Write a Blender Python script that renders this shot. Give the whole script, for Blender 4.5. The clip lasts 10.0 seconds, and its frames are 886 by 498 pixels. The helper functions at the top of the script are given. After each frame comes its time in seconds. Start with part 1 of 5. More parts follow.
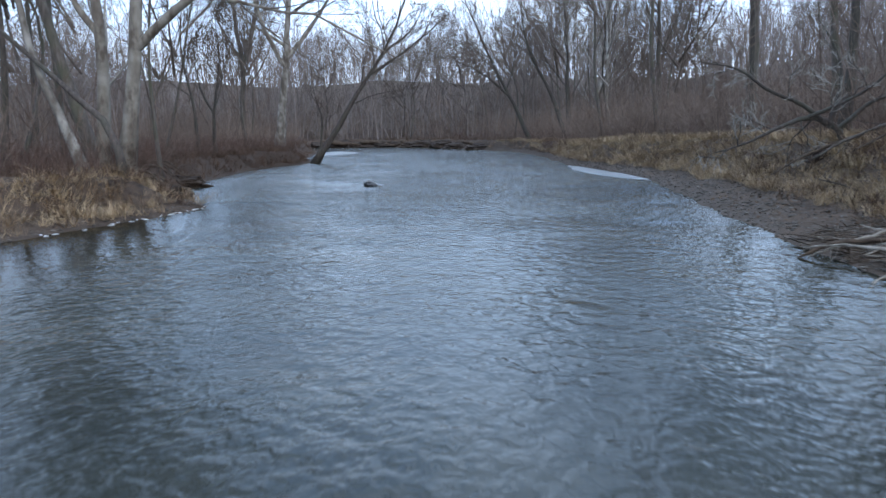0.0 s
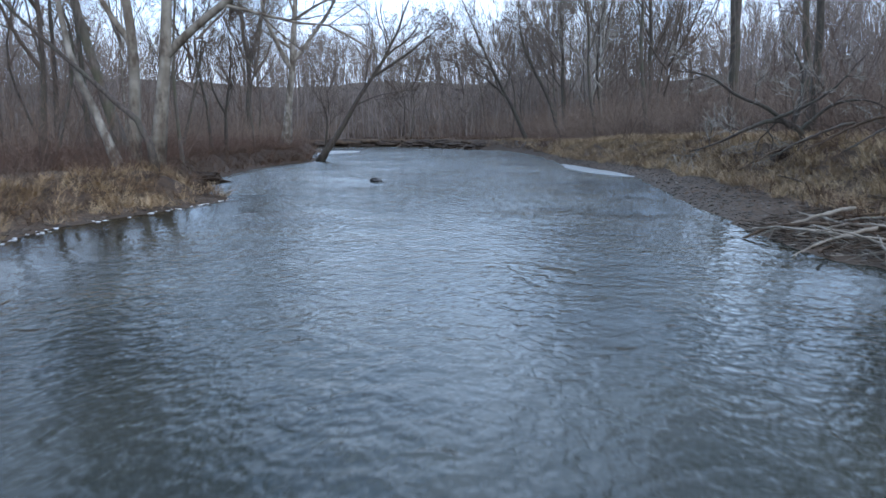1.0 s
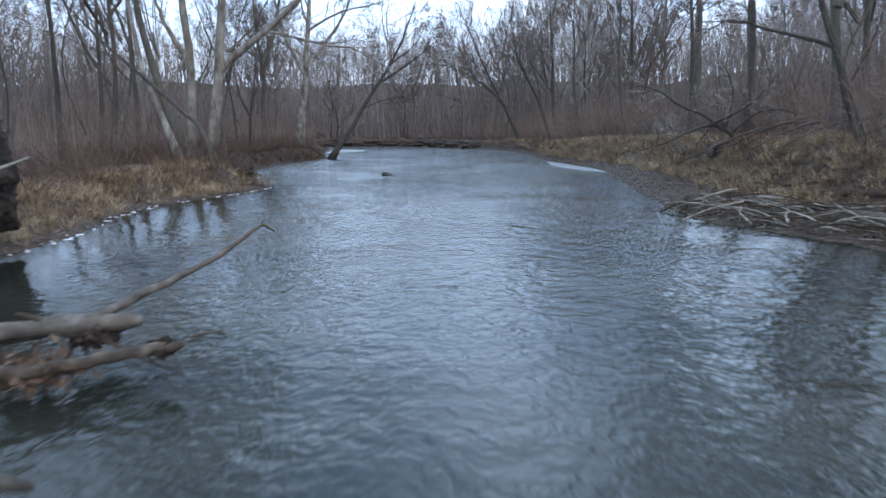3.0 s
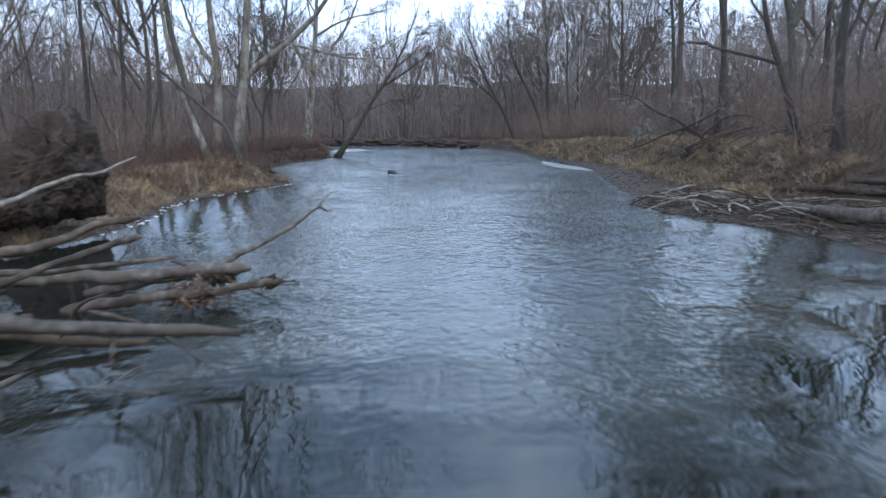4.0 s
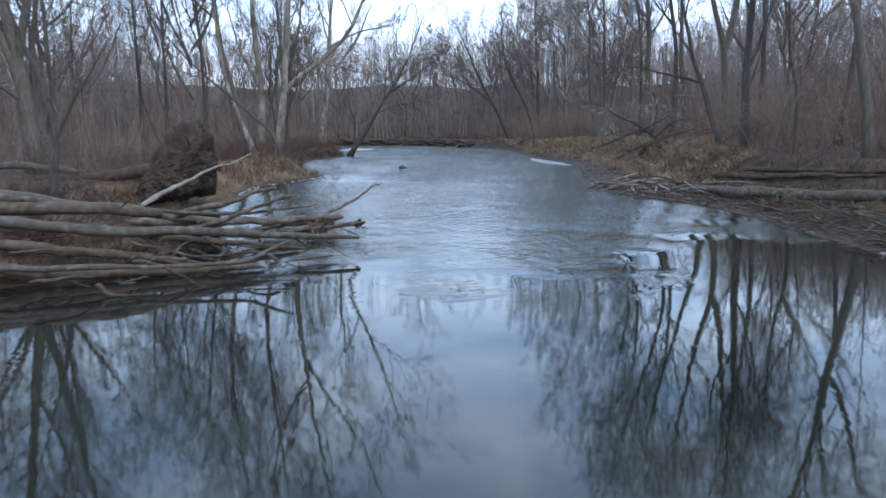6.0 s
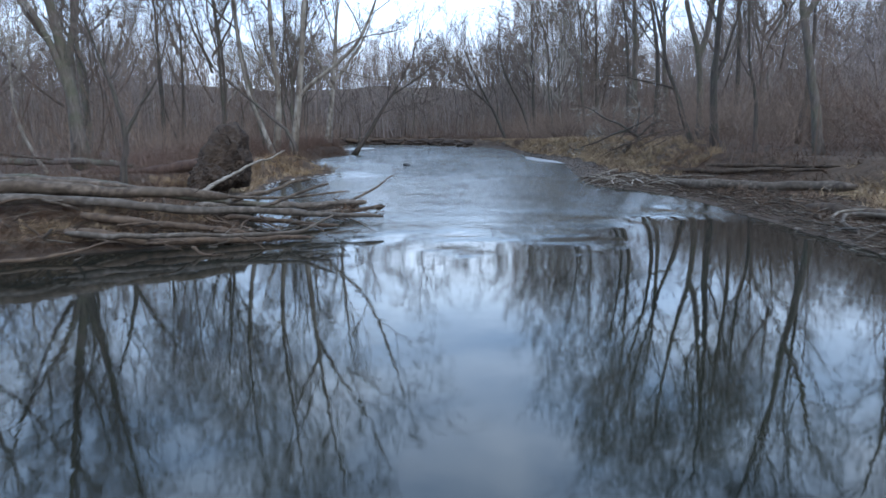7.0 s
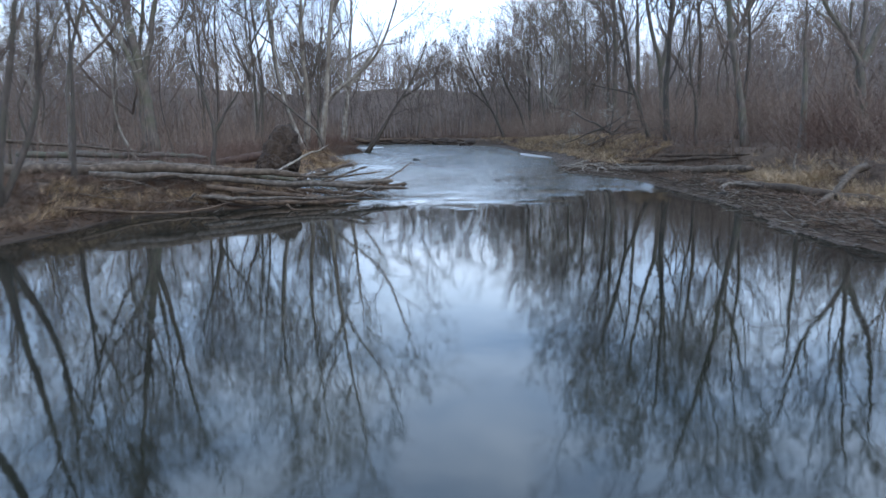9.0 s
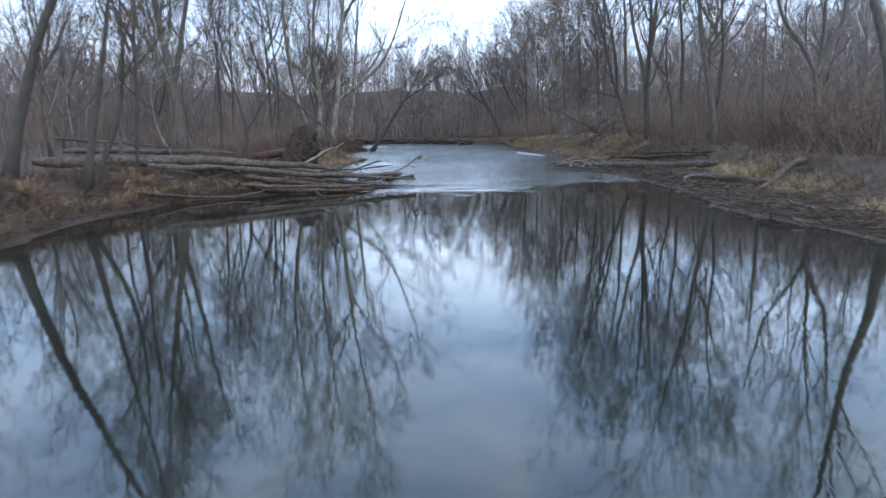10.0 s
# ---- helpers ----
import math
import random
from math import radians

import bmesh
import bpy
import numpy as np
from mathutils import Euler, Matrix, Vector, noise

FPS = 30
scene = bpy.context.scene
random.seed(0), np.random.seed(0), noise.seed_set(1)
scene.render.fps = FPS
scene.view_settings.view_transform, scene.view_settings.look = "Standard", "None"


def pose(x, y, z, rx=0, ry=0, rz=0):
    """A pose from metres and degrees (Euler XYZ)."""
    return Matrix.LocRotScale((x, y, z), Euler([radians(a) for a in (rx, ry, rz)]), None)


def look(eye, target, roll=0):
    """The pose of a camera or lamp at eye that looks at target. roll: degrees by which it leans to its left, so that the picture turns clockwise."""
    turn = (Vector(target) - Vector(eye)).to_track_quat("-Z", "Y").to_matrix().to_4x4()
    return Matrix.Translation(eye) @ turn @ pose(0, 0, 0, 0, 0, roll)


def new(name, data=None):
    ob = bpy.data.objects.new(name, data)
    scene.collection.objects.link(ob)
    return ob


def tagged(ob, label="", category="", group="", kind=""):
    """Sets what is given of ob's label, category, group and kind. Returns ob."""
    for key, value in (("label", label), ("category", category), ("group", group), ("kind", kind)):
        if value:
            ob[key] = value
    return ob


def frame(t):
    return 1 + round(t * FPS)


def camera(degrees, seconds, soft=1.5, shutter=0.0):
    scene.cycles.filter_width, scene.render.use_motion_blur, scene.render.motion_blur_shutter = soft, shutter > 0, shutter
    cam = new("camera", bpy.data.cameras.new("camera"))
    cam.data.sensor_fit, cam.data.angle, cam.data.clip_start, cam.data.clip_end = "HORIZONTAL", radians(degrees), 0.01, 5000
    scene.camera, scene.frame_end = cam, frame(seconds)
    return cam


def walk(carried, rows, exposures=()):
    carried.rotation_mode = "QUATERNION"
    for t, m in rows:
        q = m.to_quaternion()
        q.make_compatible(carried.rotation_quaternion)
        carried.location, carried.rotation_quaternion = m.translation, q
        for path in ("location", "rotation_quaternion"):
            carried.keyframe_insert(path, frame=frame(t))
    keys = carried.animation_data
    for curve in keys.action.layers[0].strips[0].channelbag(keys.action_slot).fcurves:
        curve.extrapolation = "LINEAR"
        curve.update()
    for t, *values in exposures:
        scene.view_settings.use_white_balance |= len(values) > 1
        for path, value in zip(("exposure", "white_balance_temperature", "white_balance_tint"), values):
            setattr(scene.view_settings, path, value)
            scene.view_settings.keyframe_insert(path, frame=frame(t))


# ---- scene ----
cam = camera(60.6, 10.0, 1.5, 0.8)
PATH = [
    (0, (0.399, 0.867, 2.275), (0.375, 2.843, 1.966), -0.8),
    (0.5, (0.361, -0.358, 2.287), (0.342, 1.618, 1.977), -0.7),
    (1, (0.329, -1.686, 2.294), (0.31, 0.29, 1.984), -0.6),
    (1.5, (0.278, -3.117, 2.283), (0.262, -1.141, 1.973), -0.6),
    (2, (0.244, -4.587, 2.308), (0.231, -2.612, 1.999), -0.5),
    (2.5, (0.245, -6.252, 2.343), (0.232, -4.276, 2.033), -0.5),
    (4, (0.051, -11.892, 2.569), (0.046, -9.916, 2.256), -0.3),
    (4.5, (-0.057, -13.979, 2.643), (-0.059, -12.004, 2.328), -0.3),
    (5, (-0.144, -16.097, 2.668), (-0.145, -14.122, 2.354), -0.4),
    (5.5, (-0.21, -18.281, 2.726), (-0.211, -16.306, 2.411), -0.5),
    (7, (-0.611, -24.767, 2.815), (-0.602, -22.792, 2.499), -0.5),
    (7.5, (-0.662, -27.12, 2.801), (-0.657, -25.145, 2.487), -0.6),
    (8, (-0.709, -29.33, 2.827), (-0.704, -27.355, 2.513), -0.7),
    (8.5, (-0.734, -31.671, 2.835), (-0.732, -29.696, 2.521), -0.8),
    (9, (-0.79, -34.066, 2.738), (-0.79, -32.09, 2.424), -0.8),
    (9.5, (-0.842, -36.58, 2.667), (-0.842, -34.604, 2.354), -0.7),
    (10, (-0.987, -39.185, 2.694), (-0.985, -37.209, 2.381), -0.7),
]
walk(cam, [(t, look(eye, target, roll)) for t, eye, target, roll in PATH])

# ---- light ----
world = bpy.data.worlds.new("overcast_sky")
scene.world = world
world.use_nodes = True
SUN_EL, SUN_AZ = radians(38), radians(150)
SKY_STRENGTH = 2.5


def build_world():
    nt = world.node_tree
    nt.nodes.clear()
    out = nt.nodes.new("ShaderNodeOutputWorld")
    bg = nt.nodes.new("ShaderNodeBackground")
    sky = nt.nodes.new("ShaderNodeTexSky")
    sky.sky_type, sky.sun_disc = "NISHITA", False
    sky.sun_elevation, sky.sun_rotation = SUN_EL, SUN_AZ
    sky.air_density, sky.dust_density, sky.ozone_density = 1.2, 3.0, 1.0
    dim = nt.nodes.new("ShaderNodeVectorMath")
    dim.operation = "SCALE"
    dim.inputs["Scale"].default_value = 0.1
    nt.links.new(sky.outputs["Color"], dim.inputs[0])
    # cloud deck: soft grey-blue and white cells over the whole sky
    tc = nt.nodes.new("ShaderNodeTexCoord")
    mp = nt.nodes.new("ShaderNodeMapping")
    mp.inputs["Scale"].default_value = (1.6, 1.6, 4.0)
    nz = nt.nodes.new("ShaderNodeTexNoise")
    nz.inputs["Scale"].default_value = 2.1
    nz.inputs["Detail"].default_value = 5.0
    nz.inputs["Roughness"].default_value = 0.55
    nz.inputs["Distortion"].default_value = 0.4
    ramp = nt.nodes.new("ShaderNodeValToRGB")
    ramp.color_ramp.elements[0].position, ramp.color_ramp.elements[0].color = 0.36, (0.36, 0.585, 0.97, 1)
    ramp.color_ramp.elements[1].position, ramp.color_ramp.elements[1].color = 0.66, (0.83, 1.075, 1.45, 1)
    nt.links.new(tc.outputs["Generated"], mp.inputs["Vector"])
    nt.links.new(mp.outputs["Vector"], nz.inputs["Vector"])
    nt.links.new(nz.outputs["Fac"], ramp.inputs["Fac"])
    mix = nt.nodes.new("ShaderNodeMix")
    mix.data_type = "RGBA"
    mix.inputs["Factor"].default_value = 0.82
    nt.links.new(dim.outputs["Vector"], mix.inputs["A"])
    nt.links.new(ramp.outputs["Color"], mix.inputs["B"])
    # paler, brighter cloud low down all round the horizon
    sep = nt.nodes.new("ShaderNodeSeparateXYZ")
    low = nt.nodes.new("ShaderNodeMapRange")
    low.inputs["From Min"].default_value, low.inputs["From Max"].default_value = 0.06, 0.23
    low.inputs["To Min"].default_value, low.inputs["To Max"].default_value = 0.6, 0.0
    pale = nt.nodes.new("ShaderNodeMix")
    pale.data_type = "RGBA"
    pale.inputs["B"].default_value = (0.90, 1.02, 1.20, 1)
    nt.links.new(tc.outputs["Generated"], sep.inputs["Vector"])
    nt.links.new(sep.outputs["Z"], low.inputs["Value"])
    nt.links.new(low.outputs["Result"], pale.inputs["Factor"])
    nt.links.new(mix.outputs["Result"], pale.inputs["A"])
    nt.links.new(pale.outputs["Result"], bg.inputs["Color"])
    bg.inputs["Strength"].default_value = SKY_STRENGTH
    nt.links.new(bg.outputs["Background"], out.inputs["Surface"])


build_world()
sun = new("sun", bpy.data.lights.new("sun", "SUN"))
sun.data.energy, sun.data.angle, sun.data.color = 1.0, radians(40), (1.0, 0.87, 0.68)
sun.matrix_world = look((60 * math.sin(SUN_AZ), 60 * math.cos(SUN_AZ), 50), (0, 0, 0))
scene.view_settings.exposure = 0.0

# ---- materials ----


def material(name, stops, scale=4.0, stretch=(1, 1, 1), detail=6.0, rough=0.85, bump=0.3, bump_scale=30.0, dist=0.02,
             vary=0.25, big=0.0, big_scale=0.6, big_color=(0.1, 0.1, 0.1), metallic=0.0, spec=0.3):
    """Object-space noise through a colour ramp, a second larger noise for stains, bump, and a tone that differs per object."""
    m = bpy.data.materials.new(name)
    m.use_nodes = True
    nt = m.node_tree
    b = nt.nodes["Principled BSDF"]
    b.inputs["Roughness"].default_value = rough
    b.inputs["Metallic"].default_value = metallic
    b.inputs["Specular IOR Level"].default_value = spec
    tc = nt.nodes.new("ShaderNodeTexCoord")
    mp = nt.nodes.new("ShaderNodeMapping")
    mp.inputs["Scale"].default_value = stretch
    nt.links.new(tc.outputs["Object"], mp.inputs["Vector"])
    nz = nt.nodes.new("ShaderNodeTexNoise")
    nz.inputs["Scale"].default_value, nz.inputs["Detail"].default_value = scale, detail
    nt.links.new(mp.outputs["Vector"], nz.inputs["Vector"])
    ramp = nt.nodes.new("ShaderNodeValToRGB")
    el = ramp.color_ramp.elements
    while len(el) < len(stops):
        el.new(0.5)
    for e, (p, c) in zip(el, stops):
        e.position, e.color = p, (*c, 1)
    nt.links.new(nz.outputs["Fac"], ramp.inputs["Fac"])
    col = ramp.outputs["Color"]
    if big > 0:
        n2 = nt.nodes.new("ShaderNodeTexNoise")
        n2.inputs["Scale"].default_value, n2.inputs["Detail"].default_value = big_scale, 4.0
        nt.links.new(tc.outputs["Object"], n2.inputs["Vector"])
        mr = nt.nodes.new("ShaderNodeMapRange")
        mr.inputs["From Min"].default_value, mr.inputs["From Max"].default_value = 0.45, 0.62
        mr.inputs["To Max"].default_value = big
        nt.links.new(n2.outputs["Fac"], mr.inputs["Value"])
        mx = nt.nodes.new("ShaderNodeMix")
        mx.data_type = "RGBA"
        nt.links.new(mr.outputs["Result"], mx.inputs["Factor"])
        nt.links.new(col, mx.inputs["A"])
        mx.inputs["B"].default_value = (*big_color, 1)
        col = mx.outputs["Result"]
    if vary > 0:
        oi = nt.nodes.new("ShaderNodeObjectInfo")
        geo = nt.nodes.new("ShaderNodeNewGeometry")
        add = nt.nodes.new("ShaderNodeMath")
        add.operation = "ADD"
        nt.links.new(oi.outputs["Random"], add.inputs[0])
        nt.links.new(geo.outputs["Random Per Island"], add.inputs[1])
        mr = nt.nodes.new("ShaderNodeMapRange")
        mr.inputs["From Max"].default_value = 2.0
        mr.inputs["To Min"].default_value, mr.inputs["To Max"].default_value = 1 - vary, 1 + vary
        nt.links.new(add.outputs["Value"], mr.inputs["Value"])
        sc = nt.nodes.new("ShaderNodeVectorMath")
        sc.operation = "SCALE"
        nt.links.new(col, sc.inputs[0])
        nt.links.new(mr.outputs["Result"], sc.inputs["Scale"])
        col = sc.outputs["Vector"]
    nt.links.new(col, b.inputs["Base Color"])
    if bump > 0:
        n3 = nt.nodes.new("ShaderNodeTexNoise")
        n3.inputs["Scale"].default_value, n3.inputs["Detail"].default_value = bump_scale, 4.0
        nt.links.new(mp.outputs["Vector"], n3.inputs["Vector"])
        bp = nt.nodes.new("ShaderNodeBump")
        bp.inputs["Strength"].default_value, bp.inputs["Distance"].default_value = bump, dist
        nt.links.new(n3.outputs["Fac"], bp.inputs["Height"])
        nt.links.new(bp.outputs["Normal"], b.inputs["Normal"])
    return m


M_BARK = material("grey_brown_bark", [(0.3, (0.052, 0.043, 0.037)), (0.6, (0.112, 0.095, 0.082)), (0.8, (0.19, 0.168, 0.148))],
                  3.0, (4, 4, 0.7), big=0.6, big_scale=0.9, big_color=(0.074, 0.080, 0.048), bump=0.8, bump_scale=9)
M_DARK = material("dark_bark", [(0.3, (0.036, 0.029, 0.025)), (0.65, (0.080, 0.066, 0.057)), (0.85, (0.13, 0.112, 0.098))],
                  3.5, (4, 4, 0.7), big=0.3, big_scale=1.1, big_color=(0.07, 0.08, 0.055), bump=0.8, bump_scale=9)
M_PALE = material("mottled_sycamore_bark", [(0.36, (0.080, 0.064, 0.050)), (0.46, (0.160, 0.140, 0.116)), (0.66, (0.25, 0.232, 0.20))],
                  2.2, (1.5, 1.5, 0.8), big=0.6, big_scale=1.6, big_color=(0.115, 0.096, 0.078), bump=0.4, bump_scale=8)
M_WHITE = material("white_sycamore_bark", [(0.36, (0.095, 0.08, 0.065)), (0.46, (0.175, 0.157, 0.135)), (0.64, (0.35, 0.33, 0.295))],
                   2.2, (1.5, 1.5, 0.8), big=0.4, big_scale=1.6, big_color=(0.13, 0.11, 0.09), bump=0.4, bump_scale=8)
M_TWIG = material("bare_twigs", [(0.3, (0.065, 0.050, 0.040)), (0.7, (0.140, 0.112, 0.091))], 1.2, bump=0, vary=0.35)
M_TWIGP = material("pale_twigs", [(0.3, (0.184, 0.167, 0.144)), (0.7, (0.380, 0.356, 0.322))], 1.2, bump=0, vary=0.3)
M_BRUSH = material("brown_undergrowth", [(0.3, (0.102, 0.071, 0.054)), (0.55, (0.168, 0.122, 0.095)), (0.75, (0.238, 0.178, 0.142))], 0.35,
                   bump=0, vary=0.4)
M_BRIAR = material("red_brown_briars", [(0.3, (0.074, 0.042, 0.032)), (0.7, (0.140, 0.088, 0.067))], 0.6, bump=0, vary=0.4)
# bark and twig colour paled to stand in for haze over distance
M_FAR = material("haze_paled_far_wood", [(0.3, (0.175, 0.145, 0.132)), (0.7, (0.310, 0.262, 0.240))], 0.08, bump=0, vary=0.35)
M_STRAW = material("dead_straw_grass", [(0.3, (0.190, 0.125, 0.075)), (0.55, (0.350, 0.248, 0.147)), (0.8, (0.510, 0.390, 0.250))], 0.9, bump=0, vary=0.4)
M_WEED = material("brown_dead_weeds", [(0.3, (0.046, 0.026, 0.017)), (0.55, (0.090, 0.055, 0.035)), (0.8, (0.160, 0.105, 0.069))], 0.8, bump=0, vary=0.45)
M_LITTER = material("fallen_leaves", [(0.3, (0.056, 0.032, 0.020)), (0.6, (0.112, 0.071, 0.046)), (0.8, (0.180, 0.125, 0.088))], 2.0, bump=0, vary=0.5)
M_DRIFT = material("weathered_driftwood", [(0.3, (0.028, 0.020, 0.015)), (0.5, (0.064, 0.048, 0.036)), (0.72, (0.150, 0.120, 0.094))],
                   2.4, (2.5, 2.5, 2.5), big=0.6, big_scale=0.8, big_color=(0.075, 0.058, 0.043), bump=0.7, bump_scale=14, vary=0.35)
M_BLEACH = material("bleached_grey_driftwood", [(0.3, (0.120, 0.100, 0.080)), (0.55, (0.224, 0.196, 0.164)), (0.8, (0.336, 0.304, 0.264))],
                    2.4, (2.5, 2.5, 2.5), bump=0.5, bump_scale=14, vary=0.35)
M_GREYLOG = material("grey_brown_log", [(0.3, (0.040, 0.032, 0.026)), (0.55, (0.092, 0.078, 0.065)), (0.8, (0.195, 0.172, 0.150))],
                     2.4, (2.5, 2.5, 2.5), big=0.55, big_scale=1.1, big_color=(0.085, 0.066, 0.050), bump=0.7, bump_scale=14, vary=0.35)
M_WETLOG = material("dark_wet_log", [(0.3, (0.034, 0.024, 0.018)), (0.7, (0.098, 0.070, 0.050))], 2.4, (2.5, 2.5, 2.5), bump=0.5,
                    bump_scale=14, rough=0.8, vary=0.3, spec=0.15)
M_REDLOG = material("reddish_rotting_log", [(0.3, (0.036, 0.022, 0.016)), (0.7, (0.092, 0.056, 0.042))], 2.2, (2, 2, 2), bump=0.6, bump_scale=12)
M_SOIL = material("dark_root_soil", [(0.3, (0.017, 0.011, 0.008)), (0.6, (0.040, 0.027, 0.019)), (0.8, (0.075, 0.055, 0.040))],
                  3.0, bump=1.0, bump_scale=9, dist=0.06, big=0.4, big_scale=1.5, big_color=(0.05, 0.036, 0.026))
M_STONE = material("river_gravel", [(0.3, (0.060, 0.048, 0.039)), (0.6, (0.128, 0.107, 0.090)), (0.8, (0.26, 0.224, 0.194))], 3.0, bump=0.3, bump_scale=30, vary=0.5)
M_ICE = material("old_shore_ice", [(0.3, (0.16, 0.165, 0.17)), (0.6, (0.30, 0.31, 0.315)), (0.8, (0.48, 0.49, 0.49))], 1.6, rough=0.35, bump=0.4, bump_scale=6, vary=0.05)
M_RIM = material("white_ice_crust", [(0.3, (0.50, 0.52, 0.54)), (0.7, (0.80, 0.82, 0.84))], 3.0, rough=0.4, bump=0.3, bump_scale=12, vary=0.2)
M_ROCK = material("wet_black_rock", [(0.3, (0.012, 0.012, 0.013)), (0.7, (0.05, 0.05, 0.052))], 6.0, rough=0.35, bump=0.6, bump_scale=12)


def ground_material():
    m = material("leaf_covered_soil", [(0.30, (0.026, 0.016, 0.010)), (0.5, (0.057, 0.036, 0.023)), (0.62, (0.082, 0.053, 0.035)), (0.8, (0.130, 0.088, 0.058))],
                 2.6, big=0.55, big_scale=0.22, big_color=(0.085, 0.055, 0.034), bump=0.9, bump_scale=7, dist=0.06, vary=0)
    nt = m.node_tree
    b = nt.nodes["Principled BSDF"]
    old = b.inputs["Base Color"].links[0].from_socket
    # gravel and mud zones are carried by the ground sheet itself
    for attr, c0, c1, sc in (("gravel", (0.042, 0.030, 0.022), (0.098, 0.074, 0.056), 14.0), ("mud", (0.024, 0.015, 0.010), (0.070, 0.044, 0.028), 5.0)):
        at = nt.nodes.new("ShaderNodeAttribute")
        at.attribute_name = attr
        tc = nt.nodes.new("ShaderNodeTexCoord")
        v = nt.nodes.new("ShaderNodeTexVoronoi") if attr == "gravel" else nt.nodes.new("ShaderNodeTexNoise")
        v.inputs["Scale"].default_value = sc
        nt.links.new(tc.outputs["Object"], v.inputs["Vector"])
        mx0 = nt.nodes.new("ShaderNodeMix")
        mx0.data_type = "RGBA"
        mx0.inputs["A"].default_value, mx0.inputs["B"].default_value = (*c0, 1), (*c1, 1)
        nt.links.new(v.outputs["Distance"] if attr == "gravel" else v.outputs["Fac"], mx0.inputs["Factor"])
        mx = nt.nodes.new("ShaderNodeMix")
        mx.data_type = "RGBA"
        nt.links.new(at.outputs["Fac"], mx.inputs["Factor"])
        nt.links.new(old, mx.inputs["A"])
        nt.links.new(mx0.outputs["Result"], mx.inputs["B"])
        old = mx.outputs["Result"]
    nt.links.new(old, b.inputs["Base Color"])
    return m


def water_material():
    m = bpy.data.materials.new("river_water")
    m.use_nodes = True
    nt = m.node_tree
    b = nt.nodes["Principled BSDF"]
    b.inputs["IOR"].default_value = 1.33
    b.inputs["Specular IOR Level"].default_value = 0.65
    tc = nt.nodes.new("ShaderNodeTexCoord")
    n0 = nt.nodes.new("ShaderNodeTexNoise")
    n0.inputs["Scale"].default_value, n0.inputs["Detail"].default_value = 0.25, 4.0
    nt.links.new(tc.outputs["Object"], n0.inputs["Vector"])
    ramp = nt.nodes.new("ShaderNodeValToRGB")
    ramp.color_ramp.elements[0].position, ramp.color_ramp.elements[0].color = 0.35, (0.006, 0.0075, 0.006, 1)
    ramp.color_ramp.elements[1].position, ramp.color_ramp.elements[1].color = 0.70, (0.019, 0.019, 0.014, 1)
    nt.links.new(n0.outputs["Fac"], ramp.inputs["Fac"])
    at = nt.nodes.new("ShaderNodeAttribute")
    at.attribute_name = "riffle"
    # the gravel bed shows through where the river runs shallow
    bed = nt.nodes.new("ShaderNodeMapRange")
    bed.inputs["From Max"].default_value = 0.6
    bed.inputs["To Min"].default_value, bed.inputs["To Max"].default_value = 1.0, 2.3
    nt.links.new(at.outputs["Fac"], bed.inputs["Value"])
    shade = nt.nodes.new("ShaderNodeVectorMath")
    shade.operation = "SCALE"
    nt.links.new(ramp.outputs["Color"], shade.inputs[0])
    nt.links.new(bed.outputs["Result"], shade.inputs["Scale"])
    nt.links.new(shade.outputs["Vector"], b.inputs["Base Color"])
    # roughness: glassy pool, broken riffle
    mr = nt.nodes.new("ShaderNodeMapRange")
    mr.inputs["To Min"].default_value, mr.inputs["To Max"].default_value = 0.02, 0.06
    nt.links.new(at.outputs["Fac"], mr.inputs["Value"])
    nt.links.new(mr.outputs["Result"], b.inputs["Roughness"])
    # ripples at three sizes
    total = None
    for sc, st, amp in ((0.45, (1.0, 1.0, 1), 0.6), (1.1, (1.1, 1.0, 1), 0.58), (2.6, (1.1, 1.0, 1), 0.66), (5.4, (1.0, 1.0, 1), 0.42), (11.0, (1.0, 1.1, 1), 0.09)):
        mp = nt.nodes.new("ShaderNodeMapping")
        mp.inputs["Scale"].default_value = st
        mp.inputs["Rotation"].default_value = (0, 0, radians(7 * sc))
        nt.links.new(tc.outputs["Object"], mp.inputs["Vector"])
        nz = nt.nodes.new("ShaderNodeTexNoise")
        nz.inputs["Scale"].default_value, nz.inputs["Detail"].default_value, nz.inputs["Distortion"].default_value = sc, 2.0, 0.6
        nt.links.new(mp.outputs["Vector"], nz.inputs["Vector"])
        mu = nt.nodes.new("ShaderNodeMath")
        mu.operation = "MULTIPLY"
        mu.inputs[1].default_value = amp
        nt.links.new(nz.outputs["Fac"], mu.inputs[0])
        if total is None:
            total = mu.outputs[0]
        else:
            ad = nt.nodes.new("ShaderNodeMath")
            ad.operation = "ADD"
            nt.links.new(total, ad.inputs[0])
            nt.links.new(mu.outputs[0], ad.inputs[1])
            total = ad.outputs[0]
    amp = nt.nodes.new("ShaderNodeMath")
    amp.operation = "MULTIPLY_ADD"
    nt.links.new(total, amp.inputs[0])
    nt.links.new(at.outputs["Fac"], amp.inputs[1])
    # the riffle runs downhill
    fall = nt.nodes.new("ShaderNodeAttribute")
    fall.attribute_name = "fall"
    nt.links.new(fall.outputs["Fac"], amp.inputs[2])
    bp = nt.nodes.new("ShaderNodeBump")
    bp.inputs["Strength"].default_value, bp.inputs["Distance"].default_value = 1.0, 0.11
    nt.links.new(amp.outputs[0], bp.inputs["Height"])
    nt.links.new(bp.outputs["Normal"], b.inputs["Normal"])
    return m


M_GROUND = ground_material()
M_WATER = water_material()

# ---- mesh helpers ----


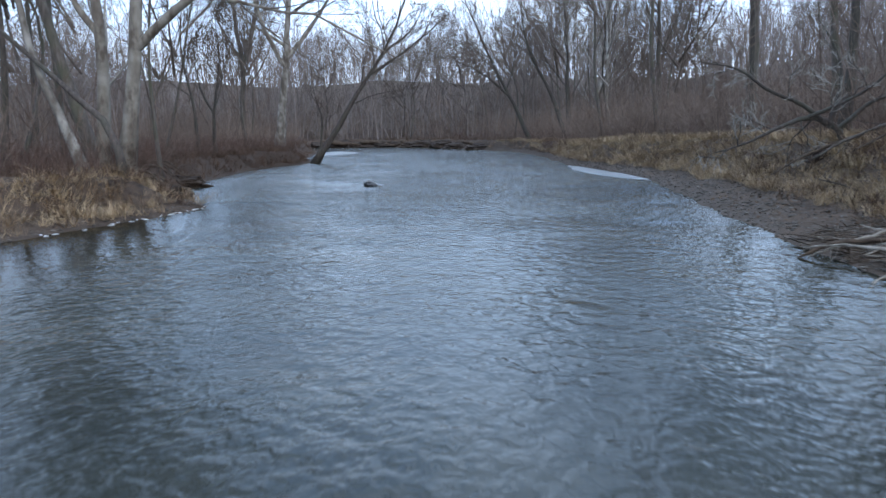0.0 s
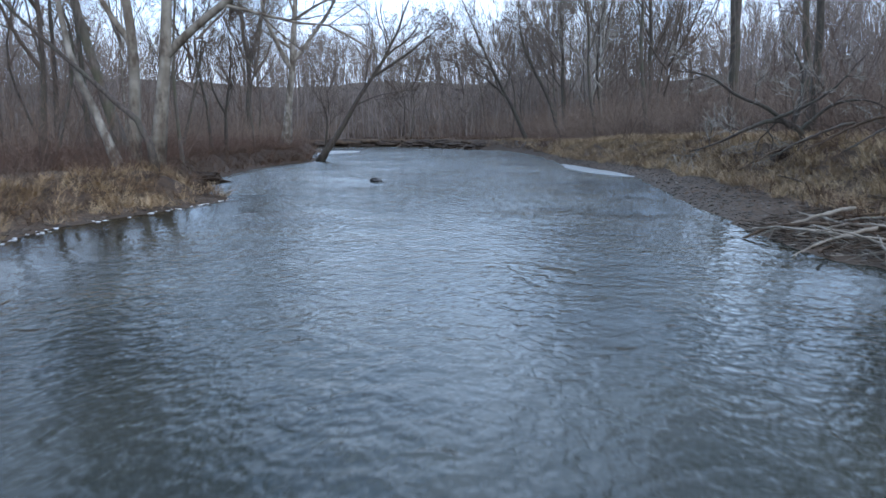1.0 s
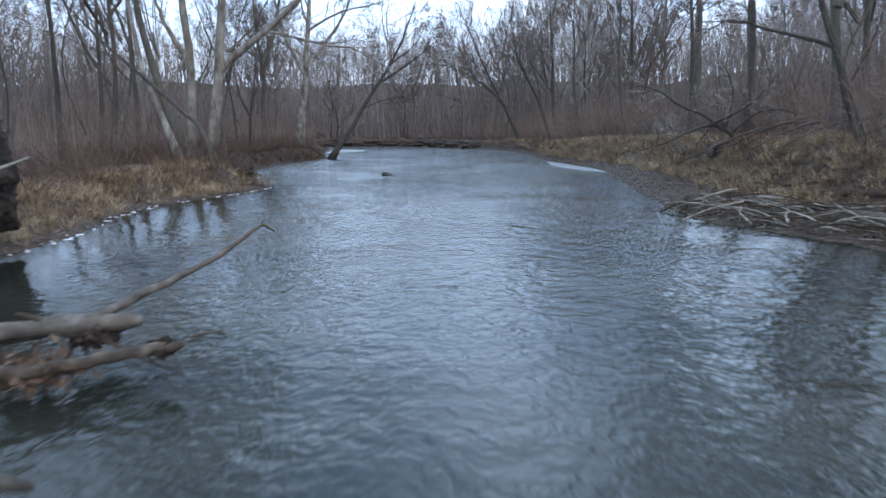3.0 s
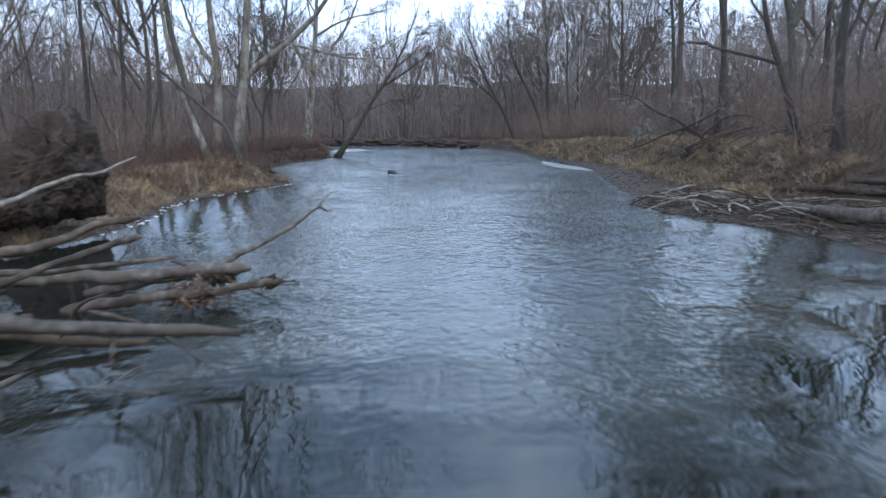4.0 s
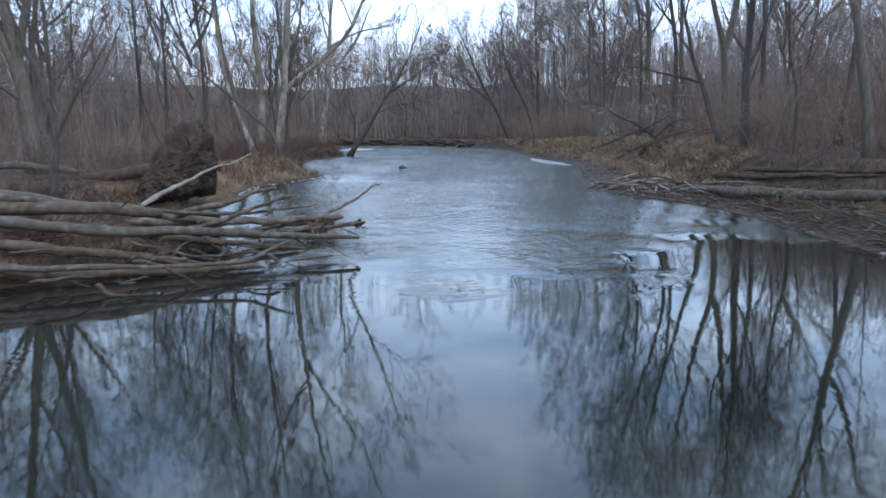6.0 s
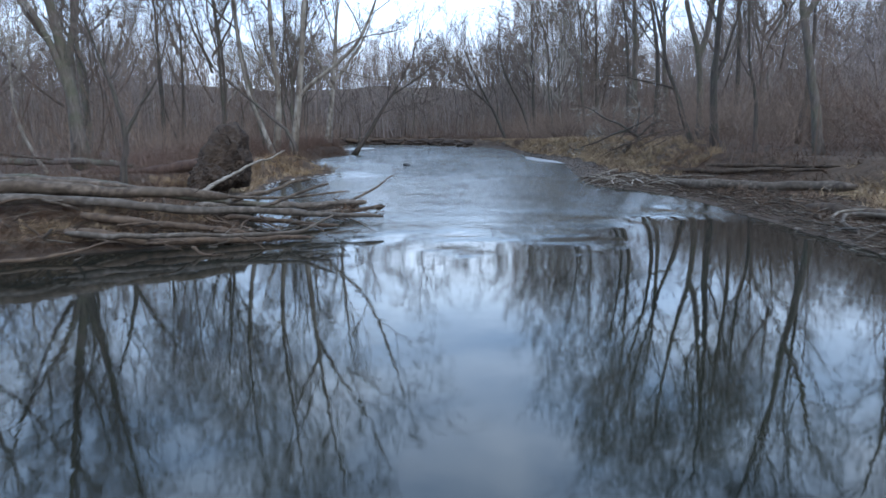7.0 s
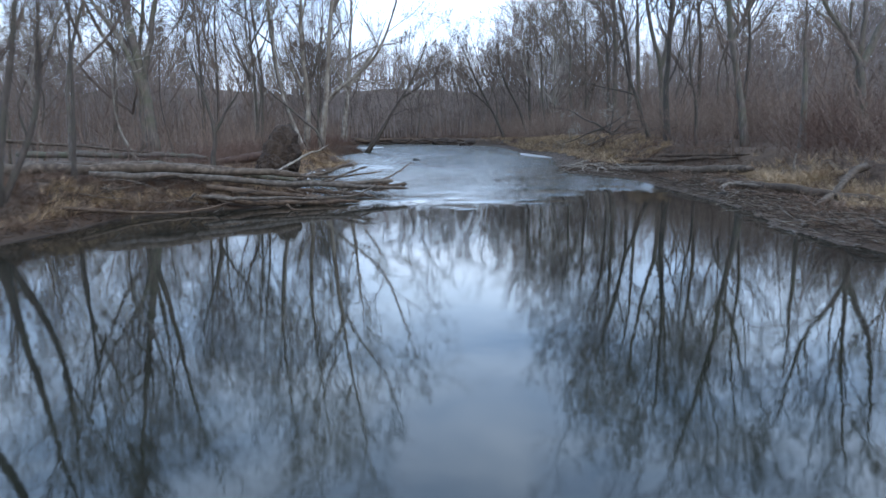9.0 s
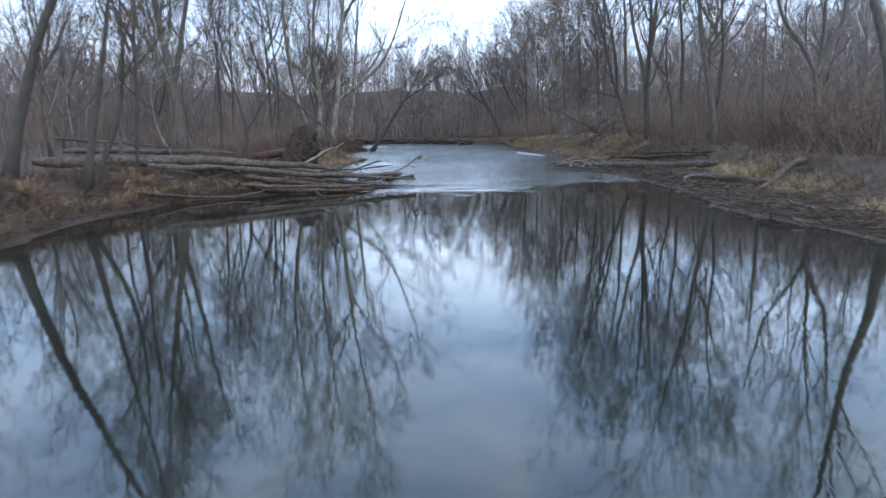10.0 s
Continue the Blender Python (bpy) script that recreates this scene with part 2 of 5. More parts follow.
def mesh_np(name, V, F, mat, smooth=True):
    """A mesh from arrays: V (n, 3), F a list of (m, 3) or (m, 4) index arrays."""
    me = bpy.data.meshes.new(name)
    F = [f for f in F if len(f)]
    loops = np.concatenate([f.ravel() for f in F]).astype(np.int32)
    sizes = np.concatenate([np.full(len(f), f.shape[1]) for f in F]).astype(np.int32)
    starts = np.concatenate([[0], np.cumsum(sizes)[:-1]]).astype(np.int32)
    me.vertices.add(len(V))
    me.vertices.foreach_set("co", np.ascontiguousarray(V, dtype=np.float32).ravel())
    me.loops.add(len(loops))
    me.loops.foreach_set("vertex_index", loops)
    me.polygons.add(len(sizes))
    me.polygons.foreach_set("loop_start", starts)
    me.update(calc_edges=True)
    me.validate()
    me.polygons.foreach_set("use_smooth", np.full(len(me.polygons), smooth))
    me.materials.append(mat)
    return me


def unit(a):
    return a / np.maximum(np.linalg.norm(a, axis=-1, keepdims=True), 1e-9)


def tube_arrays(P, R, sides, caps=False, rough=0.0, rng=None):
    """Tubes round B polylines at once: P (B, n, 3), R (B, n)."""
    B, n, _ = P.shape
    T = np.empty_like(P)
    T[:, 1:-1] = P[:, 2:] - P[:, :-2]
    T[:, 0], T[:, -1] = P[:, 1] - P[:, 0], P[:, -1] - P[:, -2]
    T = unit(T)
    mean = unit(P[:, -1] - P[:, 0])
    ref = np.where(np.abs(mean[:, 2:3]) > 0.8, np.array([[1.0, 0.1, 0.0]]), np.array([[0.0, 0.1, 1.0]]))[:, None, :]
    U = unit(np.cross(T, ref))
    W = np.cross(T, U)
    a = np.arange(sides) / sides * 2 * np.pi
    rad = R[:, :, None]
    if rough > 0:
        rad = rad * (1 + rough * rng.uniform(-1, 1, (B, n, sides)))
    else:
        rad = np.broadcast_to(rad, (B, n, sides))
    V = P[:, :, None, :] + rad[..., None] * (np.cos(a)[None, None, :, None] * U[:, :, None, :] + np.sin(a)[None, None, :, None] * W[:, :, None, :])
    idx = np.arange(B * n * sides).reshape(B, n, sides)
    nxt = np.roll(idx, -1, axis=2)
    F = np.stack([idx[:, :-1], nxt[:, :-1], nxt[:, 1:], idx[:, 1:]], -1).reshape(-1, 4)
    V = V.reshape(-1, 3)
    out = [F]
    if caps:
        k = len(V)
        V = np.concatenate([V, P[:, 0] - T[:, 0] * R[:, :1] * 0.25, P[:, -1] + T[:, -1] * R[:, -1:] * 0.3])
        c0 = k + np.arange(B)[:, None]
        c1 = k + B + np.arange(B)[:, None]
        out.append(np.stack([np.broadcast_to(c0, (B, sides)), nxt[:, 0], idx[:, 0]], -1).reshape(-1, 3))
        out.append(np.stack([np.broadcast_to(c1, (B, sides)), idx[:, -1], nxt[:, -1]], -1).reshape(-1, 3))
    return V, out


def join(chunks):
    """Several (V, [F...]) into one."""
    Vs, Fs, k = [], [], 0
    for V, F in chunks:
        Vs.append(V)
        Fs += [f + k for f in F]
        k += len(V)
    return np.concatenate(Vs), Fs


def blades(P, D, width, side):
    """Thin pointed blades: base P, vector D, and a sideways unit vector."""
    n = len(P)
    w = (np.asarray(width) * np.ones(n))[:, None] * side
    V = np.stack([P - w, P + w, P + D * 0.55 + w * 0.7, P + D], 1).reshape(-1, 3)
    k = np.arange(n)[:, None] * 4
    return V, [np.concatenate([k + np.array([[0, 1, 2]]), k + np.array([[0, 2, 3]])])]


def part(name, me, parent=None, label="", at=None):
    ob = new(name, me)
    if at is not None:
        ob.location = at
    if parent is not None:
        ob.parent = parent
    return tagged(ob, label)


def thing(name, label, category, group="", at=(0, 0, 0)):
    ob = new(name)
    ob.location = at
    ob.empty_display_size = 0.2
    return tagged(ob, label, category, group)


def curve_through(ctrl, n):
    """Points evenly along a smooth curve through the control points."""
    c = np.array(ctrl, float)
    c = np.concatenate([[2 * c[0] - c[1]], c, [2 * c[-1] - c[-2]]])
    pts = []
    for i in range(1, len(c) - 2):
        for u in np.linspace(0, 1, 12, endpoint=False):
            p0, p1, p2, p3 = c[i - 1], c[i], c[i + 1], c[i + 2]
            pts.append(0.5 * (2 * p1 + (p2 - p0) * u + (2 * p0 - 5 * p1 + 4 * p2 - p3) * u * u + (3 * p1 - p0 - 3 * p2 + p3) * u ** 3))
    pts.append(c[-2])
    pts = np.array(pts)
    s = np.concatenate([[0], np.cumsum(np.linalg.norm(np.diff(pts, axis=0), axis=1))])
    q = np.linspace(0, s[-1], n)
    return np.stack([np.interp(q, s, pts[:, i]) for i in range(3)], 1)


# ---- trees ----


def sprout(rng, P, R, k, t0, t1, ang, ratio, n, up=0.05, wander=0.18, rfac=0.6, rmin=0.004, lmax=99.0):
    """k children on every polyline, between t0 and t1 of its length."""
    B, m, _ = P.shape
    t = t0 + (t1 - t0) * (np.arange(k)[None, :] + rng.uniform(0, 1, (B, k))) / k
    q = np.clip(t * (m - 1), 0, m - 1.001)
    i = q.astype(int)
    fr = (q - i)[..., None]
    b = np.arange(B)[:, None]
    base = P[b, i] * (1 - fr) + P[b, i + 1] * fr
    tan = unit(P[b, i + 1] - P[b, i])
    r0 = R[b, i] * (1 - fr[..., 0]) + R[b, i + 1] * fr[..., 0]
    length = np.linalg.norm(np.diff(P, axis=1), axis=2).sum(1)[:, None]
    L = np.minimum(length * ratio * (1.1 - 0.55 * t) * rng.uniform(0.65, 1.25, (B, k)), lmax)
    perp = unit(np.cross(tan, rng.normal(0, 1, (B, k, 3))))
    a = np.radians(np.array(ang[0]) + (ang[1] - ang[0]) * rng.uniform(0, 1, (B, k)))[..., None]
    d = unit(np.cos(a) * tan + np.sin(a) * perp)
    base, d, L, r0 = base.reshape(-1, 3), d.reshape(-1, 3), L.ravel(), r0.ravel()
    pts = [base]
    step = (L / n)[:, None]
    for _ in range(n):
        d = unit(d + rng.normal(0, wander, d.shape) + np.array([0, 0, up]))
        pts.append(pts[-1] + d * step)
    P2 = np.stack(pts, 1)
    rb = np.clip(np.minimum(r0 * rfac, L * 0.0125 + 0.003), rmin, None)
    R2 = rb[:, None] * np.linspace(1, 0.22, n + 1)[None, :]
    return P2, np.maximum(R2, rmin * 0.6)


def tree_meshes(seed, trunk, r, limbs=(), k=(12, 6, 5, 4), ang=(26, 50), ratio=0.45, up=0.10, t0=0.35, top=0.10, mat=None, twig=None, rmin=0.0105,
                flare=1.5, sides=9, wander=0.15, near=True):
    """The trunk, the limbs and the crown of one bare tree. limbs: (points, radius at the base)."""
    rng = np.random.default_rng(seed)
    n = 15
    ratio *= 1.1
    tp = curve_through(trunk, n)
    tp[1:] += rng.normal(0, r * 0.10, (n - 1, 3)) * np.array([1, 1, 0.2])
    s = np.linspace(0, 1, n)
    tr = r * (1 - (1 - top) * s ** 0.85) * (1 + (flare - 1) * np.exp(-s * 22))
    trunk_mesh = mesh_np("trunk", *tube_arrays(tp[None], tr[None], sides, True, 0.05, rng), mat)
    MP, MR = [tp], [tr]
    for pts, lr in limbs:
        lp = curve_through(pts, n)
        lp[1:] += rng.normal(0, lr * 0.14, (n - 1, 3))
        MP.append(lp)
        MR.append(lr * np.linspace(1, 0.15, n))
    MP, MR = np.stack(MP), np.stack(MR)
    A = [sprout(rng, MP[:1], MR[:1], k[0], t0, 1.0, ang, ratio, 8 if near else 5, up, wander, 0.5, rmin * 2)]
    if len(MP) > 1:
        A.append(sprout(rng, MP[1:], MR[1:], max(4, k[0] // 2), 0.2, 1.0, ang, ratio, 8 if near else 5, up, wander, 0.5, rmin * 2))
    P1, R1 = np.concatenate([q[0] for q in A]), np.concatenate([q[1] for q in A])
    limb_meshes, crown = [], []
    if near:
        limb_meshes = [mesh_np("limb", *tube_arrays(MP[i:i + 1], MR[i:i + 1], 8), mat) for i in range(1, len(MP))]
        limb_meshes += [mesh_np("limb", *tube_arrays(P1[i:i + 1], R1[i:i + 1], 5), mat) for i in range(len(P1))]
    else:
        crown.append(tube_arrays(P1, R1, 3))
        if len(MP) > 1:
            crown.append(tube_arrays(MP[1:], MR[1:], 5))
    P2, R2 = sprout(rng, P1, R1, k[1] + (2 if near else 0), 0.15, 1.0, (25, 55), 0.55, 3 if near else 2, up * 0.8, wander * 0.9, 0.6, rmin * 1.4)
    crown.append(tube_arrays(P2, R2, 3))
    P3, R3 = sprout(rng, P2, R2, k[2] + (1 if near else 0), 0.15, 1.0, (20, 46), 0.60, 2 if near else 1, up * 0.5, wander * 0.8, 0.6, rmin)
    for q in range(P3.shape[1] - 1):
        D = (P3[:, q + 1] - P3[:, q]) * (1.6 if q + 2 < P3.shape[1] else 1.0)
        crown.append(blades(P3[:, q], D, rmin * 0.95, unit(np.cross(D, rng.normal(0, 1, D.shape)))))
    P4, R4 = sprout(rng, P3, R3, k[3] + (1 if near else 0), 0.1, 1.0, (18, 46), 0.80, 1, up * 0.3, wander * 0.6, 0.6, rmin * 0.8)
    D = P4[:, 1] - P4[:, 0]
    crown.append(blades(P4[:, 0], D, rmin * 0.75, unit(np.cross(D, rng.normal(0, 1, D.shape)))))
    return trunk_mesh, limb_meshes, mesh_np("crown", *join(crown), twig)


def tree_parts(e, meshes):
    tm, lms, cm = meshes
    part("trunk", tm, e)
    for m in lms:
        part("limb", m, e)
    tagged(part("crown", cm, e), kind="stuff")


def tree(name, label, seed, trunk, r, at=None, group="", limbs=(), mat=None, twig=None, category="tree", **kw):
    """A bare tree standing at its first trunk point; the trunk points are in the world unless at is given."""
    base = Vector(trunk[0]) if at is None else Vector((0, 0, 0))
    loc = [tuple(Vector(p) - base) for p in trunk]
    lim = [([tuple(Vector(p) - base) for p in pts], lr) for pts, lr in limbs]
    meshes = tree_meshes(seed, loc, r, lim, mat=mat or M_BARK, twig=twig or M_TWIG, **kw)
    e = thing(name, label, category, group, tuple(base) if at is None else at)
    tree_parts(e, meshes)
    return e

# ---- the river's plan ----


def lattice_noise(x, y, cell, seed):
    """Smooth value noise in -1..1."""
    rng = np.random.default_rng(seed)
    tab = rng.uniform(-1, 1, (256, 256))
    u, v = x / cell, y / cell
    i, j = np.floor(u).astype(int), np.floor(v).astype(int)
    a, b = u - i, v - j
    a, b = a * a * (3 - 2 * a), b * b * (3 - 2 * b)
    g = lambda p, q: tab[p % 256, q % 256]
    return (g(i, j) * (1 - a) + g(i + 1, j) * a) * (1 - b) + (g(i, j + 1) * (1 - a) + g(i + 1, j + 1) * a) * b


def smooth(t):
    t = np.clip(t, 0, 1)
    return t * t * (3 - 2 * t)


LEFT = [(-12, -140), (-11.5, -60), (-11.3, -30), (-11.6, -21), (-12.0, -16), (-11.3, -10.5), (-10.4, -8.2), (-7.6, -6.6), (-6.3, -4.8), (-6.9, -2.6), (-8.6, -0.6), (-8.9, 4), (-8.5, 8), (-9.0, 12),
        (-9.3, 15), (-8.9, 18.5), (-8.0, 21), (-7.1, 24.2), (-8.2, 25.6), (-10.2, 28), (-11.0, 34), (-11.7, 42), (-11.8, 49), (-10.6, 54), (-9.9, 57),
        (-10.6, 61), (-12.2, 68), (-13.2, 76), (-14.5, 86), (-19, 94), (-30, 99), (-60, 101), (-150, 96)]
RIGHT = [(-150, 120), (-60, 117), (-28, 113), (-12, 110), (-6, 107.5), (-1.5, 101), (2.5, 91), (5.8, 83), (7.4, 76), (8.0, 62), (7.9, 50), (8.6, 42),
         (9.2, 35), (8.2, 26), (7.4, 20), (6.8, 14), (7.3, 10.5), (8.3, 8), (9.3, 4.4), (9.0, 0), (9.1, -5), (9.0, -9), (8.4, -15), (8.9, -21), (9.4, -30),
         (9.8, -60), (10, -140)]


def shore(chain):
    p = curve_through([(x, y, 0) for x, y in chain], 420)[:, :2]
    t = unit(np.gradient(p, axis=0))
    w = 0.16 * lattice_noise(p[:, 0] * 0 + np.arange(420), p[:, 1], 2.0, 5) + 0.2 * lattice_noise(p[:, 0], p[:, 1], 3.5, 6)
    return p + np.stack([-t[:, 1], t[:, 0]], 1) * w[:, None]


SHORE_L, SHORE_R = shore(LEFT), shore(RIGHT)
LOOP = np.concatenate([SHORE_L, SHORE_R])


def near_chain(x, y, chain):
    """Distance to a chain of short segments."""
    best = np.full(x.shape, 1e9)
    for (ax, ay), (bx, by) in zip(chain[:-1], chain[1:]):
        dx, dy = bx - ax, by - ay
        t = np.clip(((x - ax) * dx + (y - ay) * dy) / (dx * dx + dy * dy + 1e-9), 0, 1)
        best = np.minimum(best, (x - ax - t * dx) ** 2 + (y - ay - t * dy) ** 2)
    return np.sqrt(best)


def bank(x, y):
    """Distance from the water's edge (negative in the river), and whether the right bank is the nearer one."""
    x, y = np.asarray(x, float), np.asarray(y, float)
    dl, dr = near_chain(x, y, SHORE_L), near_chain(x, y, SHORE_R)
    inside = np.zeros(x.shape, bool)
    nx, ny = np.roll(LOOP[:, 0], -1), np.roll(LOOP[:, 1], -1)
    for ax, ay, bx, by in zip(LOOP[:, 0], LOOP[:, 1], nx, ny):
        if ay != by:
            hit = ((ay > y) != (by > y)) & (x < (bx - ax) * (y - ay) / (by - ay) + ax)
            inside ^= hit
    d = np.minimum(dl, dr)
    return np.where(inside, -d, d), dr < dl


def height(x, y, d=None, right=None):
    x, y = np.asarray(x, float), np.asarray(y, float)
    if d is None:
        d, right = bank(x, y)
    bar_w = np.where(right, np.interp(y, [-30, -18, -8, 2, 8, 14, 28, 40, 60, 110], [2.6, 3.8, 4.6, 4.2, 3.2, 2.8, 2.0, 1.0, 0.5, 0.4]),
                     np.interp(y, [-25, -10, 0, 6, 14, 22, 26, 50, 60], [0.7, 0.5, 0.6, 1.2, 0.9, 0.6, 0.3, 0.3, 0.6]))
    bar_h = np.where(right, np.interp(y, [-30, 0, 14, 30, 60], [0.25, 0.35, 0.42, 0.40, 0.25]), 0.16)
    rise_h = np.where(right, np.interp(y, [-30, 0, 10, 16, 40, 60, 110], [1.0, 1.0, 1.15, 1.45, 1.4, 0.9, 0.8]), np.interp(y, [-20, 0, 12, 26, 60], [0.85, 0.85, 0.7, 0.85, 0.8]))
    rise_w = np.where(right, np.interp(y, [40, 60, 75, 110], [2.4, 1.8, 1.0, 0.8]), np.interp(y, [-20, 8, 24, 27, 60], [2.6, 2.8, 2.0, 0.9, 1.0]))
    land = bar_h * np.clip(d / bar_w, 0, 1) ** 0.8 + rise_h * smooth((d - bar_w) / rise_w)
    land = land + (0.16 * lattice_noise(x, y, 3.1, 11) + 0.07 * lattice_noise(x, y, 0.9, 12)) * smooth(d / 2.5) + 0.35 * lattice_noise(x, y, 14, 13) * smooth((d - 5) / 12)
    land = land + 0.03 * lattice_noise(x, y, 0.5, 14) * smooth(d / 0.6)
    start = np.interp(y, [60, 125], [24, 5])
    span = np.interp(y, [60, 125], [85, 52])
    land = land + 11.3 * smooth((d - start) / span) * (1 + 0.20 * lattice_noise(x, y, 45, 15) + 0.12 * lattice_noise(x, y, 16, 18))
    land = land + 0.8 * lattice_noise(x, y, 17, 17) * smooth((d - start) / span)
    bed = -0.05 - 0.75 * smooth(-d / 3.5) + 0.04 * lattice_noise(x, y, 1.3, 16)
    return np.where(d > 0, np.maximum(land, 0.02), bed)


def axis(fine0, fine1, step, far0, far1, grow=1.16):
    a = list(np.arange(fine0, fine1 + step * 0.5, step))
    s = step
    while a[-1] < far1:
        s *= grow
        a.append(a[-1] + s)
    b, s = [fine0], step
    while b[-1] > far0:
        s *= grow
        b.append(b[-1] - s)
    return np.array(b[:0:-1] + a)


def grid_faces(nx, ny, keep=None):
    idx = np.arange(nx * ny).reshape(nx, ny)
    F = np.stack([idx[:-1, :-1], idx[1:, :-1], idx[1:, 1:], idx[:-1, 1:]], -1).reshape(-1, 4)
    return F if keep is None else F[keep[F].all(1)]


def float_attribute(me, name, values):
    a = me.attributes.new(name, "FLOAT", "POINT")
    a.data.foreach_set("value", np.asarray(values, np.float32))


def build_ground():
    xs, ys = axis(-20, 20, 0.4, -1500, 1500), axis(-32, 112, 0.5, -1500, 2500)
    X, Y = [a.ravel() for a in np.meshgrid(xs, ys, indexing="ij")]
    d, right = bank(X, Y)
    Z = height(X, Y, d, right)
    me = mesh_np("ground", np.stack([X, Y, Z], 1), [grid_faces(len(xs), len(ys))], M_GROUND)
    n = lattice_noise(X, Y, 1.1, 21) * 0.4 + lattice_noise(X, Y, 4, 22) * 0.5
    bar = np.where(right, np.interp(Y, [-30, 0, 8, 14, 34, 46, 60], [0.0, 0.12, 0.5, 1.1, 1.1, 0.6, 0.3]), np.interp(Y, [0, 6, 24, 26], [0.0, 0.35, 0.3, 0.0]))
    float_attribute(me, "gravel", smooth((bar - d + n * 1.2) / 0.8) * (bar > 0.1) * 0.9)
    mud = smooth((np.where(right, np.where(Y > 62, 1.3, 0.55), np.where(Y > 25, 1.3, 0.8)) - d + n * 0.5) / 0.5) * np.where(right, np.interp(Y, [-10, 5, 10, 45, 60], [1, 0.9, 0.35, 0.35, 0.8]), np.interp(Y, [0, 6, 24, 26], [1, 0.5, 0.5, 1]))
    float_attribute(me, "mud", np.clip(mud, 0, 1))
    tagged(new("ground", me), "brown leaf-covered river banks and wooded flat rising to hills", "ground", kind="structure")


build_ground()


def riffle_edge(x):
    """Where the riffle breaks into the pool: further upstream along the right shore."""
    return -6.3 + 4.8 * smooth((x - 2.5) / 5.0) + 3.5 * smooth((-3.0 - x) / 3.0)


def riffle_amount(x, y):
    edge = riffle_edge(x) + 2.4 * lattice_noise(x, y, 2.0, 31) + 1.6 * lattice_noise(x, y, 0.9, 34)
    r = smooth((y - edge) / 4.0)
    patch = 0.72 + 0.38 * lattice_noise(x, y, 5.0, 32) + 0.2 * lattice_noise(x, y, 1.7, 33)
    lee = smooth((x + 7.0) / 3.0)
    patch = patch * np.interp(y, [-8, 0, 4, 10, 22, 40], [1.0, 0.8, 0.55, 0.65, 1.3, 1.8])
    return np.clip(r * np.clip(patch, 0.12, 2.0) * np.where(y < 26, 0.35 + 0.65 * lee, 1.0), 0.012, 2.0)


def build_water():
    xs, ys = axis(-14, 12, 0.4, -170, 16), axis(-30, 70, 0.25, -150, 126)
    X, Y = [a.ravel() for a in np.meshgrid(xs, ys, indexing="ij")]
    d, _ = bank(X, Y)
    keep = d < 2.2
    F = grid_faces(len(xs), len(ys), keep)
    used = np.unique(F)
    remap = np.full(len(X), -1)
    remap[used] = np.arange(len(used))
    me = mesh_np("water", np.stack([X[used], Y[used], 0 * X[used]], 1), [remap[F]], M_WATER)
    calm = np.where(Y[used] < 40, 0.35 + 0.65 * smooth(-d[used] / 4.0), 1.0)
    float_attribute(me, "riffle", np.maximum(riffle_amount(X[used], Y[used]) * calm, 0.012))
    q = np.linspace(-160, 140, 1501)
    slope = np.interp(q, [-11, -9.5, -8, -6.5, -4, -1, 8, 25, 60], [0, 0.06, 0.2, 0.36, 0.48, 0.50, 0.42, 1.0, 1.4])
    drop = np.cumsum(np.convolve(np.pad(slope, 7, mode="edge"), np.full(15, 1 / 15), "valid")) * 0.2
    x, y = X[used], Y[used]
    shift = (riffle_edge(x) + 8.0) * np.clip(1 - (y + 2) / 14, 0, 1) + 0.6 * lattice_noise(x, y, 2.2, 35) * np.clip((4 - y) / 4, 0, 1)
    float_attribute(me, "fall", np.interp(y - shift, q, drop))
    tagged(new("water", me), "dark river water, rippled upstream and glassy in the pool", "water", kind="structure")


build_water()

# ---- trees that stand by themselves ----


def on_ground(x, y, sink=0.12):
    return float(height(np.array([x]), np.array([y]))[0]) - sink


